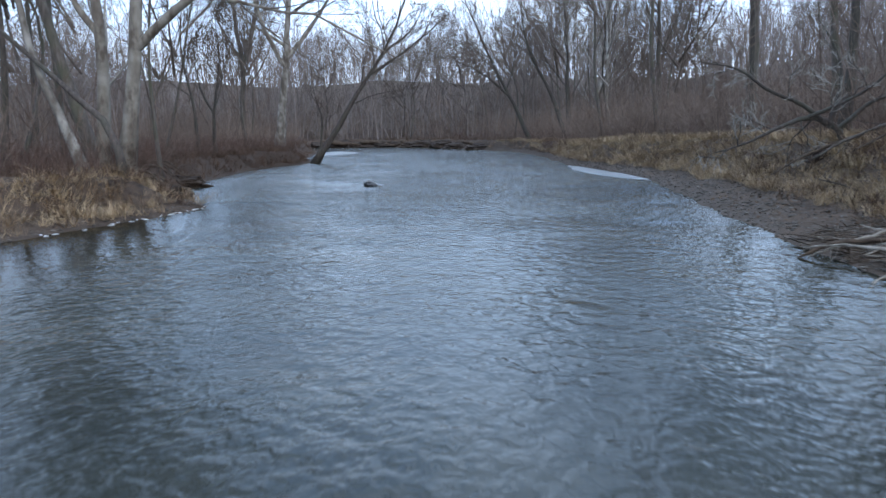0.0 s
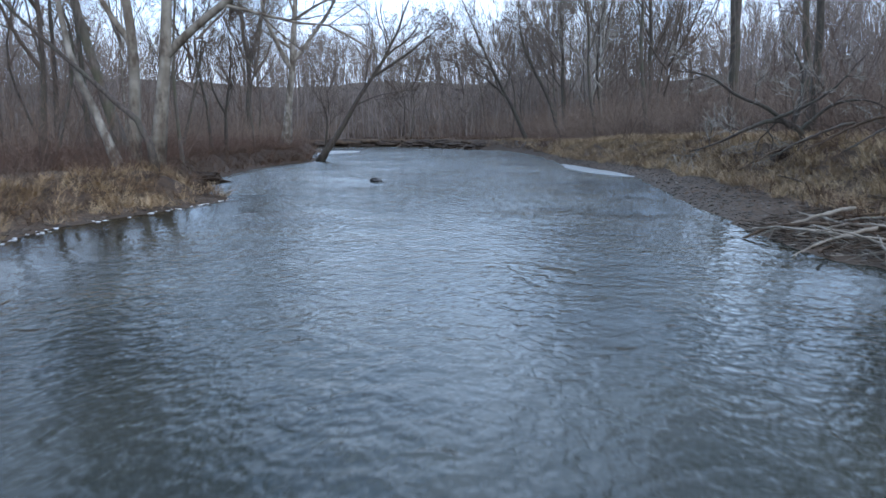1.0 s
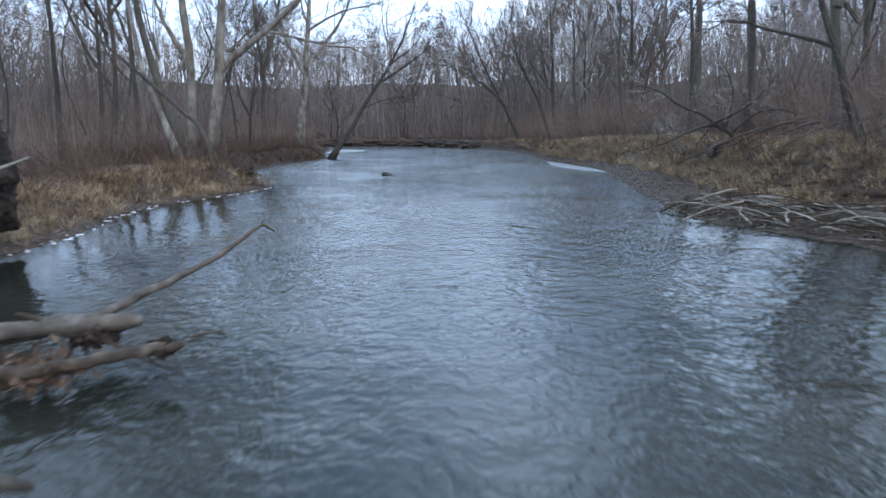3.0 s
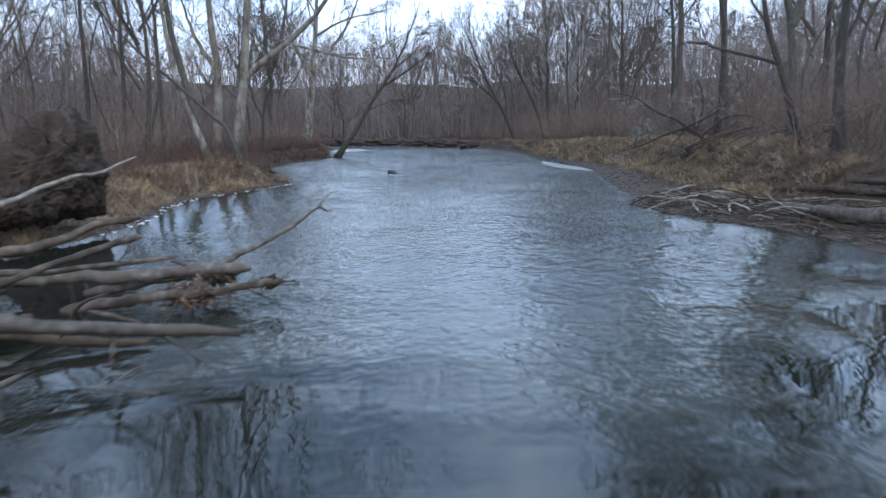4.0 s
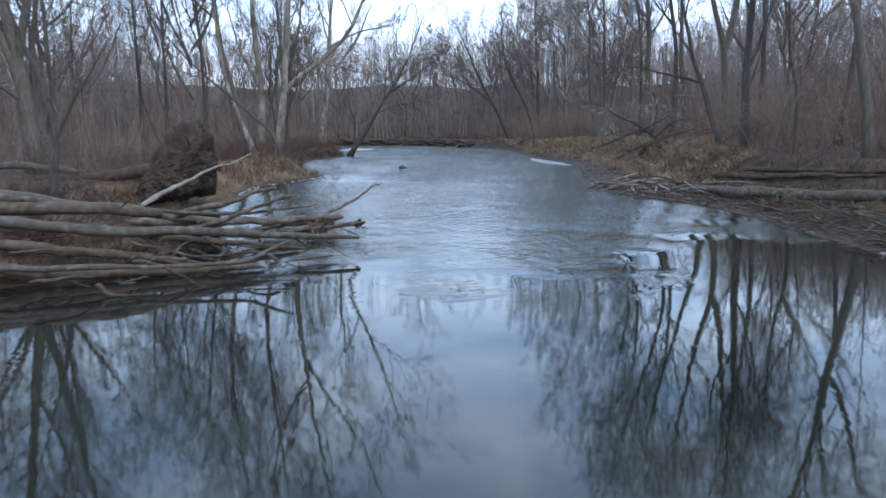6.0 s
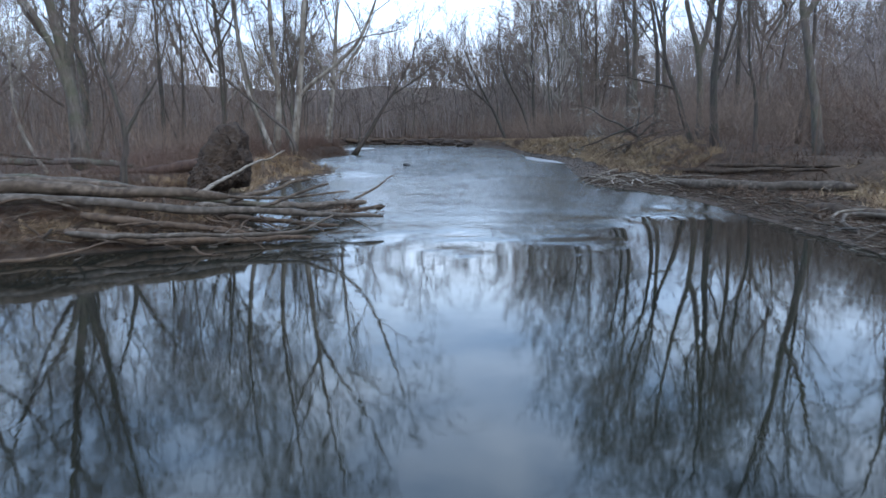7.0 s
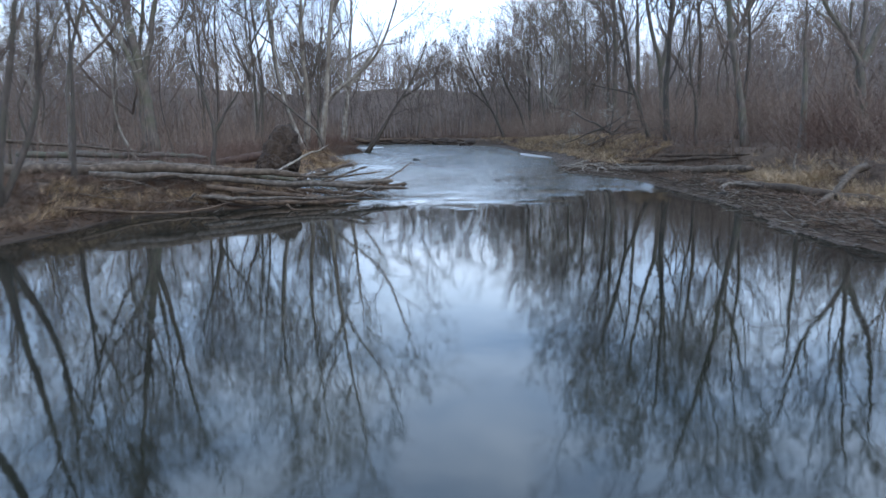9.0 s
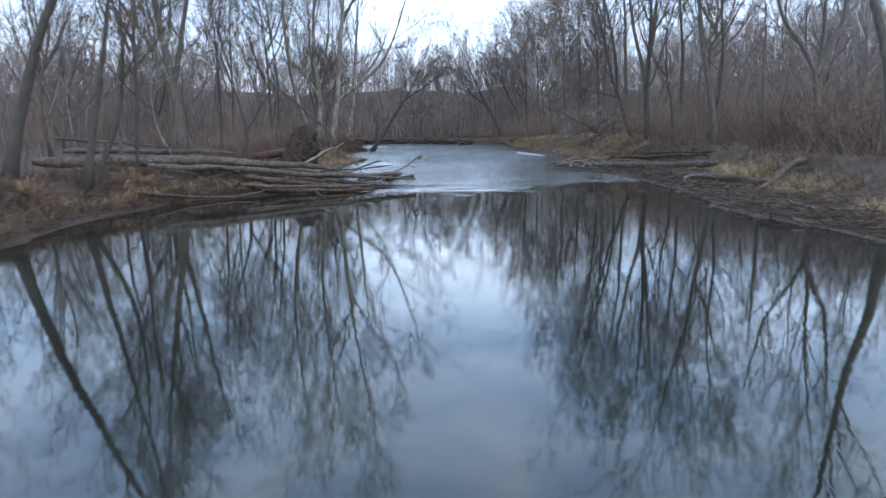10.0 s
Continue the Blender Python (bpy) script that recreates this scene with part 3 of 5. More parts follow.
def hero_trees():
    tree("tree", "dark bare tree leaning far out over the river", 101,
         [(-9.7, 57, -0.1), (-8.2, 57, 2.1), (-6.9, 57.2, 4.2), (-5.4, 57.3, 6.4), (-3.9, 57.5, 8.9), (-2.7, 57.8, 11.8), (-1.9, 58, 14.2)], 0.26,
         limbs=[([(-5.4, 57.3, 6.4), (-3.5, 57, 7.5), (-1.0, 56.6, 9.3), (0.8, 56.4, 10.8)], 0.13), ([(-9.3, 57, 0.5), (-8.95, 56.8, 3.0), (-9.3, 56.6, 4.6), (-9.6, 56.5, 6.0)], 0.09),
                ([(-6.9, 57.2, 4.2), (-5.0, 57.8, 5.0), (-2.6, 58.2, 5.4)], 0.06), ([(-4.6, 57.4, 7.8), (-2.4, 58.2, 9.6), (-1.2, 58.6, 12)], 0.10)],
         mat=M_DARK, k=(9, 6, 5, 4), ang=(20, 42), ratio=0.46, rmin=0.011, t0=0.4, up=0.12)
    tree("tree", "tall pale sycamore with white upper limbs, bare", 102,
         [(-12.9, 60, 1.0), (-12.4, 60, 5.0), (-12.1, 60, 7.9), (-11.9, 60, 10.0), (-11.6, 60.2, 14), (-11.2, 60.4, 19), (-11.0, 60.4, 24)], 0.36,
         limbs=[([(-12.2, 60, 7.3), (-13.5, 59.5, 10.0), (-14.4, 59, 13.5), (-15, 58.8, 17)], 0.2), ([(-12.0, 60, 7.9), (-10.3, 60.4, 10.0), (-8.6, 60.6, 12.6), (-7.2, 61, 16)], 0.2),
                ([(-12.1, 60, 8.8), (-14.6, 60.6, 10.4), (-17, 61, 12)], 0.13), ([(-11.8, 60, 11), (-9.0, 59, 12.3), (-6.2, 58, 12.8), (-4, 57.6, 13.2)], 0.13)],
         mat=M_WHITE, twig=M_TWIGP, k=(12, 6, 5, 4), ratio=0.44, rmin=0.011, t0=0.42)
    tree("tree", "mottled sycamore trunk on the bank with one heavy side limb", 103,
         [(-10.3, 25.8, 0.9), (-10.0, 25.8, 2.9), (-9.7, 25.8, 4.7), (-9.6, 25.8, 5.7), (-9.4, 25.9, 8.5), (-8.9, 26.2, 14), (-8.0, 26.4, 20), (-7.0, 26.6, 26.5)], 0.25,
         limbs=[([(-9.65, 25.8, 5.0), (-8.6, 25.7, 5.9), (-7.3, 25.5, 6.8), (-5.8, 25.2, 8.2), (-4.4, 25.0, 11.0), (-3.0, 24.6, 15.5)], 0.16),
                ([(-9.1, 26.1, 11.5), (-7.6, 25.8, 14.2), (-5.6, 25.4, 17), (-4.2, 25, 21)], 0.13), ([(-9.0, 26.1, 13), (-10.6, 26.3, 16), (-11.8, 26.4, 21)], 0.12)],
         mat=M_PALE, k=(12, 6, 5, 4), ratio=0.46, t0=0.4)
    tree("tree", "pale grey sycamore trunk rising out of brown brush", 104,
         [(-11.6, 27, 0.9), (-11.4, 27, 3.4), (-11.3, 27, 4.8), (-11.4, 27, 6.2), (-11.7, 27.3, 11), (-11.2, 27.6, 18), (-10.4, 27.8, 25)], 0.23, mat=M_PALE, k=(12, 6, 5, 4), ratio=0.46,
         limbs=[([(-11.35, 27, 5.6), (-12.3, 26.8, 7.2), (-13.0, 26.4, 10)], 0.13)])
    tree("tree", "dark leaning trunk behind the sycamores", 105,
         [(-12.2, 28, 0.9), (-12.9, 28, 3.6), (-13.5, 28, 5.8), (-14.0, 28, 8.2), (-14.4, 28.4, 13), (-14.2, 28.8, 19), (-13.6, 29, 25)], 0.23, mat=M_BARK, k=(10, 7, 5, 4), ratio=0.48)
    tree("tree", "slim whitish trunk leaning away from the water", 106,
         [(-11.4, 25.3, 1.0), (-12.1, 25.3, 3.0), (-12.6, 25.3, 4.2), (-12.9, 25.4, 5.3), (-13.3, 25.6, 7.2), (-13.6, 25.8, 11), (-13.2, 26, 16)], 0.16, mat=M_WHITE, twig=M_TWIGP, k=(8, 5, 4, 2), ratio=0.46)
    tree("tree", "dark half-fallen trunk slanting up through the others", 107,
         [(-9.7, 24.3, 0.9), (-10.1, 24.5, 2.4), (-11.2, 24.8, 3.4), (-12.6, 25.2, 4.6), (-14.6, 25.8, 6.2), (-17, 26.5, 8.6), (-18.8, 27, 11)], 0.12, mat=M_DARK, k=(8, 5, 4, 4), ratio=0.44, t0=0.45)
    tree("tree", "dark forked tree standing deep in the wood", 108,
         [(-19.3, 74, 0.9), (-19.3, 74, 5), (-19.2, 74, 9), (-19.8, 74, 14), (-20, 74, 22)], 0.34, mat=M_DARK, k=(10, 7, 5, 4), rmin=0.011, ratio=0.4,
         limbs=[([(-19.2, 74, 8.6), (-18, 74, 12), (-17.2, 74, 16), (-16.8, 74, 21)], 0.26)])
    tree("tree", "thin dark tree among the undergrowth", 109, [(-14.6, 46.3, 0.9), (-14.8, 46.3, 4), (-15.3, 46.3, 7), (-15.2, 46.6, 11)], 0.12, mat=M_DARK, k=(9, 5, 4, 4), t0=0.3)
    tree("tree", "small spreading dark tree among the undergrowth", 110, [(-13.9, 47, 0.9), (-13.8, 47, 3.5), (-13.4, 47.2, 6.5), (-13.6, 47.4, 9.5)], 0.13, mat=M_DARK, k=(9, 7, 5, 4), t0=0.25, ang=(30, 60),
         limbs=[([(-13.8, 47, 3.4), (-14.6, 47, 5.2), (-14.9, 47.2, 8.0)], 0.08)])
    tree("tree", "mossy dark trunk leaning out towards the pool", 111,
         [(-16.3, -12.4, 0.8), (-15.3, -12.4, 4.3), (-14.4, -12.4, 6.6), (-13.6, -12.4, 8.2), (-12.3, -12.3, 11.2), (-11.2, -12.2, 14), (-10.6, -12, 17)], 0.25, mat=M_DARK, k=(9, 7, 5, 4), ratio=0.44, t0=0.5)
    tree("tree", "thin twin-stemmed tree at the edge of the bank", 112,
         [(-13.1, -13.2, 0.8), (-12.6, -13.2, 3.5), (-12.2, -13.2, 5.2), (-11.9, -13.2, 6.8), (-11.4, -13, 9.5), (-11.0, -13, 13)], 0.13, mat=M_DARK, k=(9, 5, 4, 4), t0=0.45,
         limbs=[([(-13.0, -13, 0.9), (-12.2, -12.7, 2.8), (-11.8, -12.6, 5), (-11.9, -12.4, 9)], 0.11)])
    tree("tree", "small dark forked tree beside the log jam", 113,
         [(-11.5, 1.3, 0.7), (-11.25, 1.3, 2.6), (-11.5, 1.3, 4.0), (-12.0, 1.3, 5.5), (-12.6, 1.2, 7.4)], 0.13, mat=M_DARK, k=(7, 5, 4, 2), t0=0.5, ratio=0.44,
         limbs=[([(-11.25, 1.3, 2.6), (-10.7, 1.3, 3.6), (-10.1, 1.3, 4.4), (-9.5, 1.3, 5.3)], 0.08)])
    tree("tree", "bent pale sapling arching out of the brush", 114,
         [(-17.4, 8, 1.0), (-18.0, 8, 2.0), (-18.5, 8, 3.4), (-18.6, 8, 5.4), (-18.2, 8.2, 8)], 0.09, mat=M_PALE, twig=M_TWIGP, k=(6, 4, 3, 2), t0=0.5)
    tree("tree", "thick mossy tree forking low behind the log jam", 115,
         [(-19.4, 15.5, 0.9), (-19.7, 15.5, 5), (-20.3, 15.6, 9), (-21.2, 15.8, 14), (-22, 16, 20), (-22.4, 16, 25)], 0.38, mat=M_BARK, k=(12, 6, 5, 4), ratio=0.44,
         limbs=[([(-19.8, 15.5, 6), (-19, 15.4, 9), (-18.2, 15.2, 13), (-17, 15, 19)], 0.22), ([(-19.6, 15.5, 4), (-20.6, 15, 8), (-23, 14.6, 12), (-25, 14, 17)], 0.2)])
    for i, (x, y, r, h, lx) in enumerate([(-17.5, 36.2, 0.26, 19, -1), (-24, 45.6, 0.3, 21, 0.5), (-26.2, 32.4, 0.38, 20, -2.2), (-34.8, 45.5, 0.36, 21, 1), (-22.6, 23, 0.36, 19, 0.4),
                                          (-15.3, 27.6, 0.22, 18, -0.6), (-10.9, 30.5, 0.14, 16, 0.4), (-23, 38, 0.3, 20, -0.6), (-13.6, -7.6, 0.13, 11, 0.5)]):
        z = on_ground(x, y)
        tree("tree", "tall grey bare tree standing in the wood", 120 + i, [(x, y, z), (x + lx * 0.15 + 0.5 * math.sin(9 * i), y, z + h * 0.3), (x + lx * 0.5, y + 0.3, z + h * 0.6), (x + lx * 1.6, y + 0.5, z + h)], r * 0.64,
             mat=(M_BARK, M_DARK)[i % 2 or i == 8], k=(11, 7, 5, 4), ratio=0.48, t0=0.35, group="bare trees of the near wood")
    # the other bank
    tree("tree", "dark bare tree curving out over the far bend", 201, [(9.3, 83, 0.0), (7.6, 83, 4.0), (6.1, 83, 6.9), (4.3, 83, 10.5), (2.8, 83, 13.9), (1.6, 83, 17)], 0.27, mat=M_DARK,
         k=(10, 7, 5, 4), ratio=0.48, rmin=0.011, t0=0.3, limbs=[([(6.9, 83, 5.6), (4.0, 82.5, 8), (0.5, 82, 9.6), (-2, 82, 10)], 0.14)])
    tree("tree", "dark multi-limbed tree on the grassy far bank", 202, [(11.8, 76, 0.8), (10.5, 76, 4.9), (9.7, 76, 6.5), (8.3, 76, 9.2), (7.5, 76, 12), (7.2, 76, 15.5)], 0.28, mat=M_DARK,
         k=(10, 7, 5, 4), ratio=0.4, rmin=0.011, t0=0.3)
    tree("tree", "upright dark tree with a wide crown on the far bank", 203, [(12.3, 78, 0.8), (12.1, 78, 6), (12.0, 78, 9.3), (11.8, 78, 13.6), (11.6, 78, 19)], 0.3, mat=M_DARK, k=(12, 7, 5, 4), ratio=0.42, rmin=0.011, t0=0.28)
    tree("tree", "big trunk behind the thicket", 204, [(16.2, 41.8, 1.0), (16.3, 41.8, 6), (16.2, 41.8, 11), (15.8, 42, 20)], 0.36, mat=M_BARK, k=(11, 6, 5, 4), ratio=0.4)
    tree("tree", "straight tall dark tree standing in the wood", 205, [(18.5, 68, 1.0), (18.4, 68, 8), (18.2, 68, 14), (18, 68, 22)], 0.3, mat=M_DARK, k=(12, 6, 5, 4), rmin=0.011, ratio=0.4)
    tree("tree", "low dark tree arching down towards the gravel", 206,
         [(13.0, 24.6, 0.7), (12.4, 24.5, 1.9), (12.0, 24.5, 2.35), (11.3, 24.5, 2.5), (10.5, 24.4, 2.25), (9.3, 24.2, 1.75), (8.4, 24.0, 1.5)], 0.15, mat=M_DARK, k=(7, 4, 3, 2), ratio=0.34, t0=0.25, up=0.10, wander=0.32,
         twig=M_TWIGP, ang=(35, 80), limbs=[([(11.9, 24.5, 2.3), (11.1, 24.4, 2.9), (10.0, 24.2, 3.3), (8.9, 24, 3.95), (7.6, 23.8, 4.2)], 0.085), ([(12.0, 24.5, 2.2), (12.3, 24.6, 3.9), (11.6, 24.8, 5.6)], 0.09),
                                          ([(11.3, 24.5, 2.5), (12.6, 23.6, 3.3), (13.6, 23, 4.6)], 0.07), ([(12.2, 24.5, 2.1), (13.2, 24.2, 3.0), (14.3, 24, 3.1), (15.2, 24, 2.6)], 0.08)])
    tree("tree", "dark slender tree leaning towards the river with a long level branch", 207,
         [(12.9, 14.5, 0.8), (12.1, 14.5, 2.7), (11.5, 14.5, 4.4), (11.0, 14.5, 5.8), (10.6, 14.6, 7.6), (9.9, 14.8, 10.5), (9.6, 15, 13)], 0.17, mat=M_DARK, k=(10, 7, 5, 4), ratio=0.44, t0=0.4,
         limbs=[([(11.35, 14.5, 4.7), (10.4, 14.4, 4.95), (9.3, 14.2, 5.15), (8.5, 14, 5.35), (7.2, 13.7, 5.3)], 0.07)])
    tree("tree", "tall grey trunk forking high into two stems", 208, [(15.4, 22, 0.9), (15.25, 22, 4), (15.1, 22, 7.1), (14.4, 22, 9.2), (13.6, 22.2, 14), (13.4, 22.3, 19)], 0.26, mat=M_BARK,
         k=(10, 6, 5, 4), ratio=0.46, t0=0.5, limbs=[([(15.1, 22, 6.9), (15.6, 22, 8.7), (15.9, 22, 12), (16.4, 22, 18)], 0.22)])
    tree("tree", "dark trunk wrapped in shaggy vines", 209, [(13.5, 14, 0.7), (13.3, 14, 3), (13.2, 14, 5.2), (13.35, 14, 8), (13.3, 14, 12), (13.0, 14, 17)], 0.24, mat=M_DARK, k=(12, 6, 5, 4), ratio=0.44, t0=0.25)
    tree("tree", "large grey trunk leaning slightly towards the river", 210, [(16.7, 9.7, 0.9), (16.1, 9.7, 4.6), (15.6, 9.7, 7.0), (15.2, 9.8, 10.2), (14.0, 10, 15), (12.9, 10.2, 19.5)], 0.24, mat=M_BARK,
         k=(10, 6, 5, 4), ratio=0.46, t0=0.42, limbs=[([(15.5, 9.7, 7.4), (16.3, 9.6, 9), (17.2, 9.4, 13)], 0.16)])
    tree("tree", "grey tree forking wide above the red brush", 211, [(21.5, 6, 1.0), (21.1, 6, 4), (20.8, 6, 5.9), (19.6, 6, 7.7), (18.7, 6, 9.1), (17.6, 6.2, 14)], 0.24, mat=M_BARK, k=(10, 7, 5, 4), ratio=0.4,
         t0=0.4, limbs=[([(20.9, 6, 5.6), (21.7, 6, 7.4), (22.4, 6, 9.1), (23, 6.2, 15)], 0.22)])
    tree("tree", "thin dark tree standing in the thicket", 212, [(14.1, 10.7, 0.9), (14.0, 10.7, 3.8), (13.6, 10.7, 6), (13.4, 10.9, 11)], 0.12, mat=M_DARK, k=(9, 5, 4, 4), ratio=0.46)
    tree("tree", "big mossy tree leaning slightly over the pool", 214, [(16.9, -9, 0.8), (16.4, -9, 5.2), (15.8, -9, 6.9), (15.1, -9, 10.8), (14.7, -9, 13.4), (14.2, -8.8, 19)], 0.27, mat=M_BARK,
         k=(11, 6, 5, 4), ratio=0.48, t0=0.4)
    tree("tree", "broken grey snag among the brush", 213, [(17, 3.7, 1.0), (17, 3.7, 4), (16.9, 3.7, 7), (16.8, 3.7, 9.5)], 0.22, mat=M_BARK, k=(7, 4, 3, 2), ratio=0.26, t0=0.4)
    for i, (x, y, r, h, lx) in enumerate([(24, 12, 0.34, 20, 1), (20.5, 30, 0.34, 21, -0.6), (14.2, 52, 0.3, 20, -1.5), (18.5, 16, 0.24, 18, 0.8),
                                          (12.6, 62, 0.26, 18, -2), (14.2, 28, 0.3, 20, -2.2), (17, 34, 0.34, 21, -1.4), (15, 38.5, 0.28, 19, -1.2)]):
        z = on_ground(x, y)
        tree("tree", "tall grey bare tree standing in the wood", 230 + i, [(x, y, z), (x + lx * 0.15 + 0.5 * math.sin(9 * i), y, z + h * 0.3), (x + lx * 0.5, y + 0.3, z + h * 0.6), (x + lx * 1.6, y + 0.5, z + h)], r * 0.64,
             mat=(M_BARK, M_DARK)[i % 2], k=(11, 7, 5, 4), ratio=0.48, t0=0.35, group="bare trees of the near wood")


hero_trees()

# ---- the wood: repeated trees ----


def forest():
    rng = np.random.default_rng(77)
    kinds = []
    for i in range(9):
        h = 18 + 4 * rng.uniform(-1, 1)
        lean, bow = rng.normal(0, 2.0, 2), rng.normal(0, 0.55, (2, 2))
        fork = []
        for f in range(3 + i % 3):
            a, q = rng.uniform(0, 6.28), rng.uniform(0.2, 0.5)
            c, s = math.cos(a), math.sin(a)
            w = rng.uniform(0.8, 1.3)
            x0, y0 = lean * q * 0.6
            fork.append(([(x0, y0, h * q), (x0 + c * 1.5 * w, y0 + s * 1.5 * w, h * (q + 0.11)), (x0 + c * 2.7 * w, y0 + s * 2.7 * w, h * (q + 0.25)), (x0 + c * 4.2 * w, y0 + s * 4.2 * w, h * (q + 0.42))], 0.10))
        kinds.append(tree_meshes(300 + i, [(0, 0, -0.2), (lean[0] * 0.1 + bow[0, 0], lean[1] * 0.1 + bow[0, 1], h * 0.3), (lean[0] * 0.5 + bow[1, 0], lean[1] * 0.5 + bow[1, 1], h * 0.6), (lean[0], lean[1], h)],
                                 0.125 + 0.04 * rng.uniform(-1, 1), fork, mat=(M_BARK, M_DARK, M_BARK, M_DARK, M_PALE)[i % 5], twig=(M_TWIG, M_TWIG, M_TWIG, M_TWIG, M_TWIGP)[i % 5],
                                 k=(9, 6, 5, 4), ratio=0.44, ang=(28, 58), up=0.10, t0=0.3, top=0.10, wander=0.16, rmin=0.012, sides=6, near=False))
    spots = [(6, 113), (10.5, 100), (14, 92), (16, 85), (18.5, 97), (12.5, 119), (22, 88), (9, 128), (3, 121), (17, 110), (20, 78), (25, 101), (-2, 118), (14.5, 69), (16.5, 58), (-7, 120), (21, 66), (8, 92),
             (-18, 1.5), (-24, 6), (-28, 14), (-22.5, 28), (-31, 24), (-17, 31.5), (-34, 10), (-29, 37)]
    tries = 0
    while len(spots) < 80 and tries < 20000:
        tries += 1
        u = rng.uniform()
        if u < 0.42:
            x, y = -13.5 - 60 * rng.uniform() ** 1.5, rng.uniform(-12, 125)
        elif u < 0.84:
            x, y = 15.5 + 60 * rng.uniform() ** 1.5, rng.uniform(-12, 125)
        else:
            x, y = rng.uniform(-45, 30), 111 + 40 * rng.uniform() ** 1.3
        if x * x + (y - 0) ** 2 > 1e5 or abs(x) > 0.62 * (y + 46) or (y < 22 and abs(x) < 26):
            continue
        gap = 3.2 if abs(x) < 30 else 4.5
        if all((x - a) ** 2 + (y - b) ** 2 > gap * gap for a, b in spots):
            d, _ = bank(np.array([x]), np.array([y]))
            if d[0] > 2.5:
                spots.append((x, y))
    zs = height(np.array([s[0] for s in spots]), np.array([s[1] for s in spots]))
    for n, ((x, y), z) in enumerate(zip(spots, zs)):
        e = thing("tree", "slender bare grey-brown forest tree", "tree", "bare trees of the wood", (x, y, float(z)))
        s = rng.uniform(0.7, 1.12) if n > 17 else rng.uniform(0.75, 1.05)
        e.rotation_euler = (rng.normal(0, 0.04), rng.normal(0, 0.04), rng.uniform(0, 6.28))
        e.scale = (s, s, s * rng.uniform(0.9, 1.1))
        tree_parts(e, kinds[n % len(kinds)])


forest()

# ---- what nobody could count ----


def place_many(templates, XYZ, scale, rng, tilt=0.0):
    """Copies of small templates, turned about z, joined into one array."""
    chunks = []
    pick = rng.integers(0, len(templates), len(XYZ))
    for i, (V, F) in enumerate(templates):
        sel = np.where(pick == i)[0]
        if not len(sel):
            continue
        a = rng.uniform(0, 2 * np.pi, len(sel))
        c, s = np.cos(a)[:, None], np.sin(a)[:, None]
        S = scale[sel]
        if S.ndim == 1:
            S = np.stack([S, S, S], 1)
        x, y, z = V[None, :, 0] * S[:, :1], V[None, :, 1] * S[:, 1:2], V[None, :, 2] * S[:, 2:]
        lx, ly = rng.normal(0, tilt, (2, len(sel), 1)) if tilt else (0, 0)
        W = np.stack([x * c - y * s + lx * z, x * s + y * c + ly * z, z], -1) + XYZ[sel][:, None, :]
        off = np.arange(len(sel))[:, None, None] * len(V)
        chunks.append((W.reshape(-1, 3), [(f[None] + off).reshape(-1, f.shape[1]) for f in F]))
    return join(chunks)


def far_tree_template(seed, h=17.0, low=0.22, kids=(8, 6, 5)):
    rng = np.random.default_rng(seed)
    tp = np.array([[0, 0, -1], [rng.normal(0, 0.3), 0, h * 0.35], [rng.normal(0, 0.6), rng.normal(0, 0.6), h * 0.7], [rng.normal(0, 1.0), rng.normal(0, 1.0), h]])
    P, R = tp[None], np.array([[0.15, 0.12, 0.08, 0.03]]) * h / 17
    out = [tube_arrays(P, R, 4)]
    P1, R1 = sprout(rng, P, R, kids[0], low, 1, (28, 62), 0.46, 2, 0.06, 0.18, 0.5, 0.03)
    out.append(tube_arrays(P1, R1, 3))
    P2, R2 = sprout(rng, P1, R1, kids[1], 0.15, 1, (22, 52), 0.55, 1, 0.05, 0.15, 0.5, 0.02)
    D = P2[:, 1] - P2[:, 0]
    out.append(blades(P2[:, 0], D, 0.034, unit(np.cross(D, rng.normal(0, 1, D.shape)))))
    P3, _ = sprout(rng, P2, R2, kids[2], 0.1, 1, (15, 40), 0.95, 1, 0.06, 0.1, 0.5, 0.02)
    D = P3[:, 1] - P3[:, 0]
    out.append(blades(P3[:, 0], D, 0.020, unit(np.cross(D, rng.normal(0, 1, D.shape)))))
    return join(out)


def pole_template(seed, h=11.0):
    """A slim far-off forest tree: a bowed stem, a few limbs and a spray of twigs."""
    rng = np.random.default_rng(seed)
    P = np.array([[0, 0, -1], [rng.normal(0, 0.25), rng.normal(0, 0.25), h * 0.4], [rng.normal(0, 0.6), rng.normal(0, 0.6), h * 0.75], [rng.normal(0, 0.9), rng.normal(0, 0.9), h]])[None]
    R = np.array([[0.10, 0.075, 0.05, 0.018]])
    out = [tube_arrays(P, R, 3)]
    P1, R1 = sprout(rng, P, R, 9, 0.3, 1, (22, 52), 0.36, 1, 0.08, 0.12, 0.5, 0.02)
    D = P1[:, 1] - P1[:, 0]
    out.append(blades(P1[:, 0], D, 0.026, unit(np.cross(D, rng.normal(0, 1, D.shape)))))
    P2, _ = sprout(rng, P1, R1, 5, 0.15, 1, (18, 45), 0.55, 1, 0.05, 0.1, 0.5, 0.02)
    D = P2[:, 1] - P2[:, 0]
    out.append(blades(P2[:, 0], D, 0.013, unit(np.cross(D, rng.normal(0, 1, D.shape)))))
    return join(out)


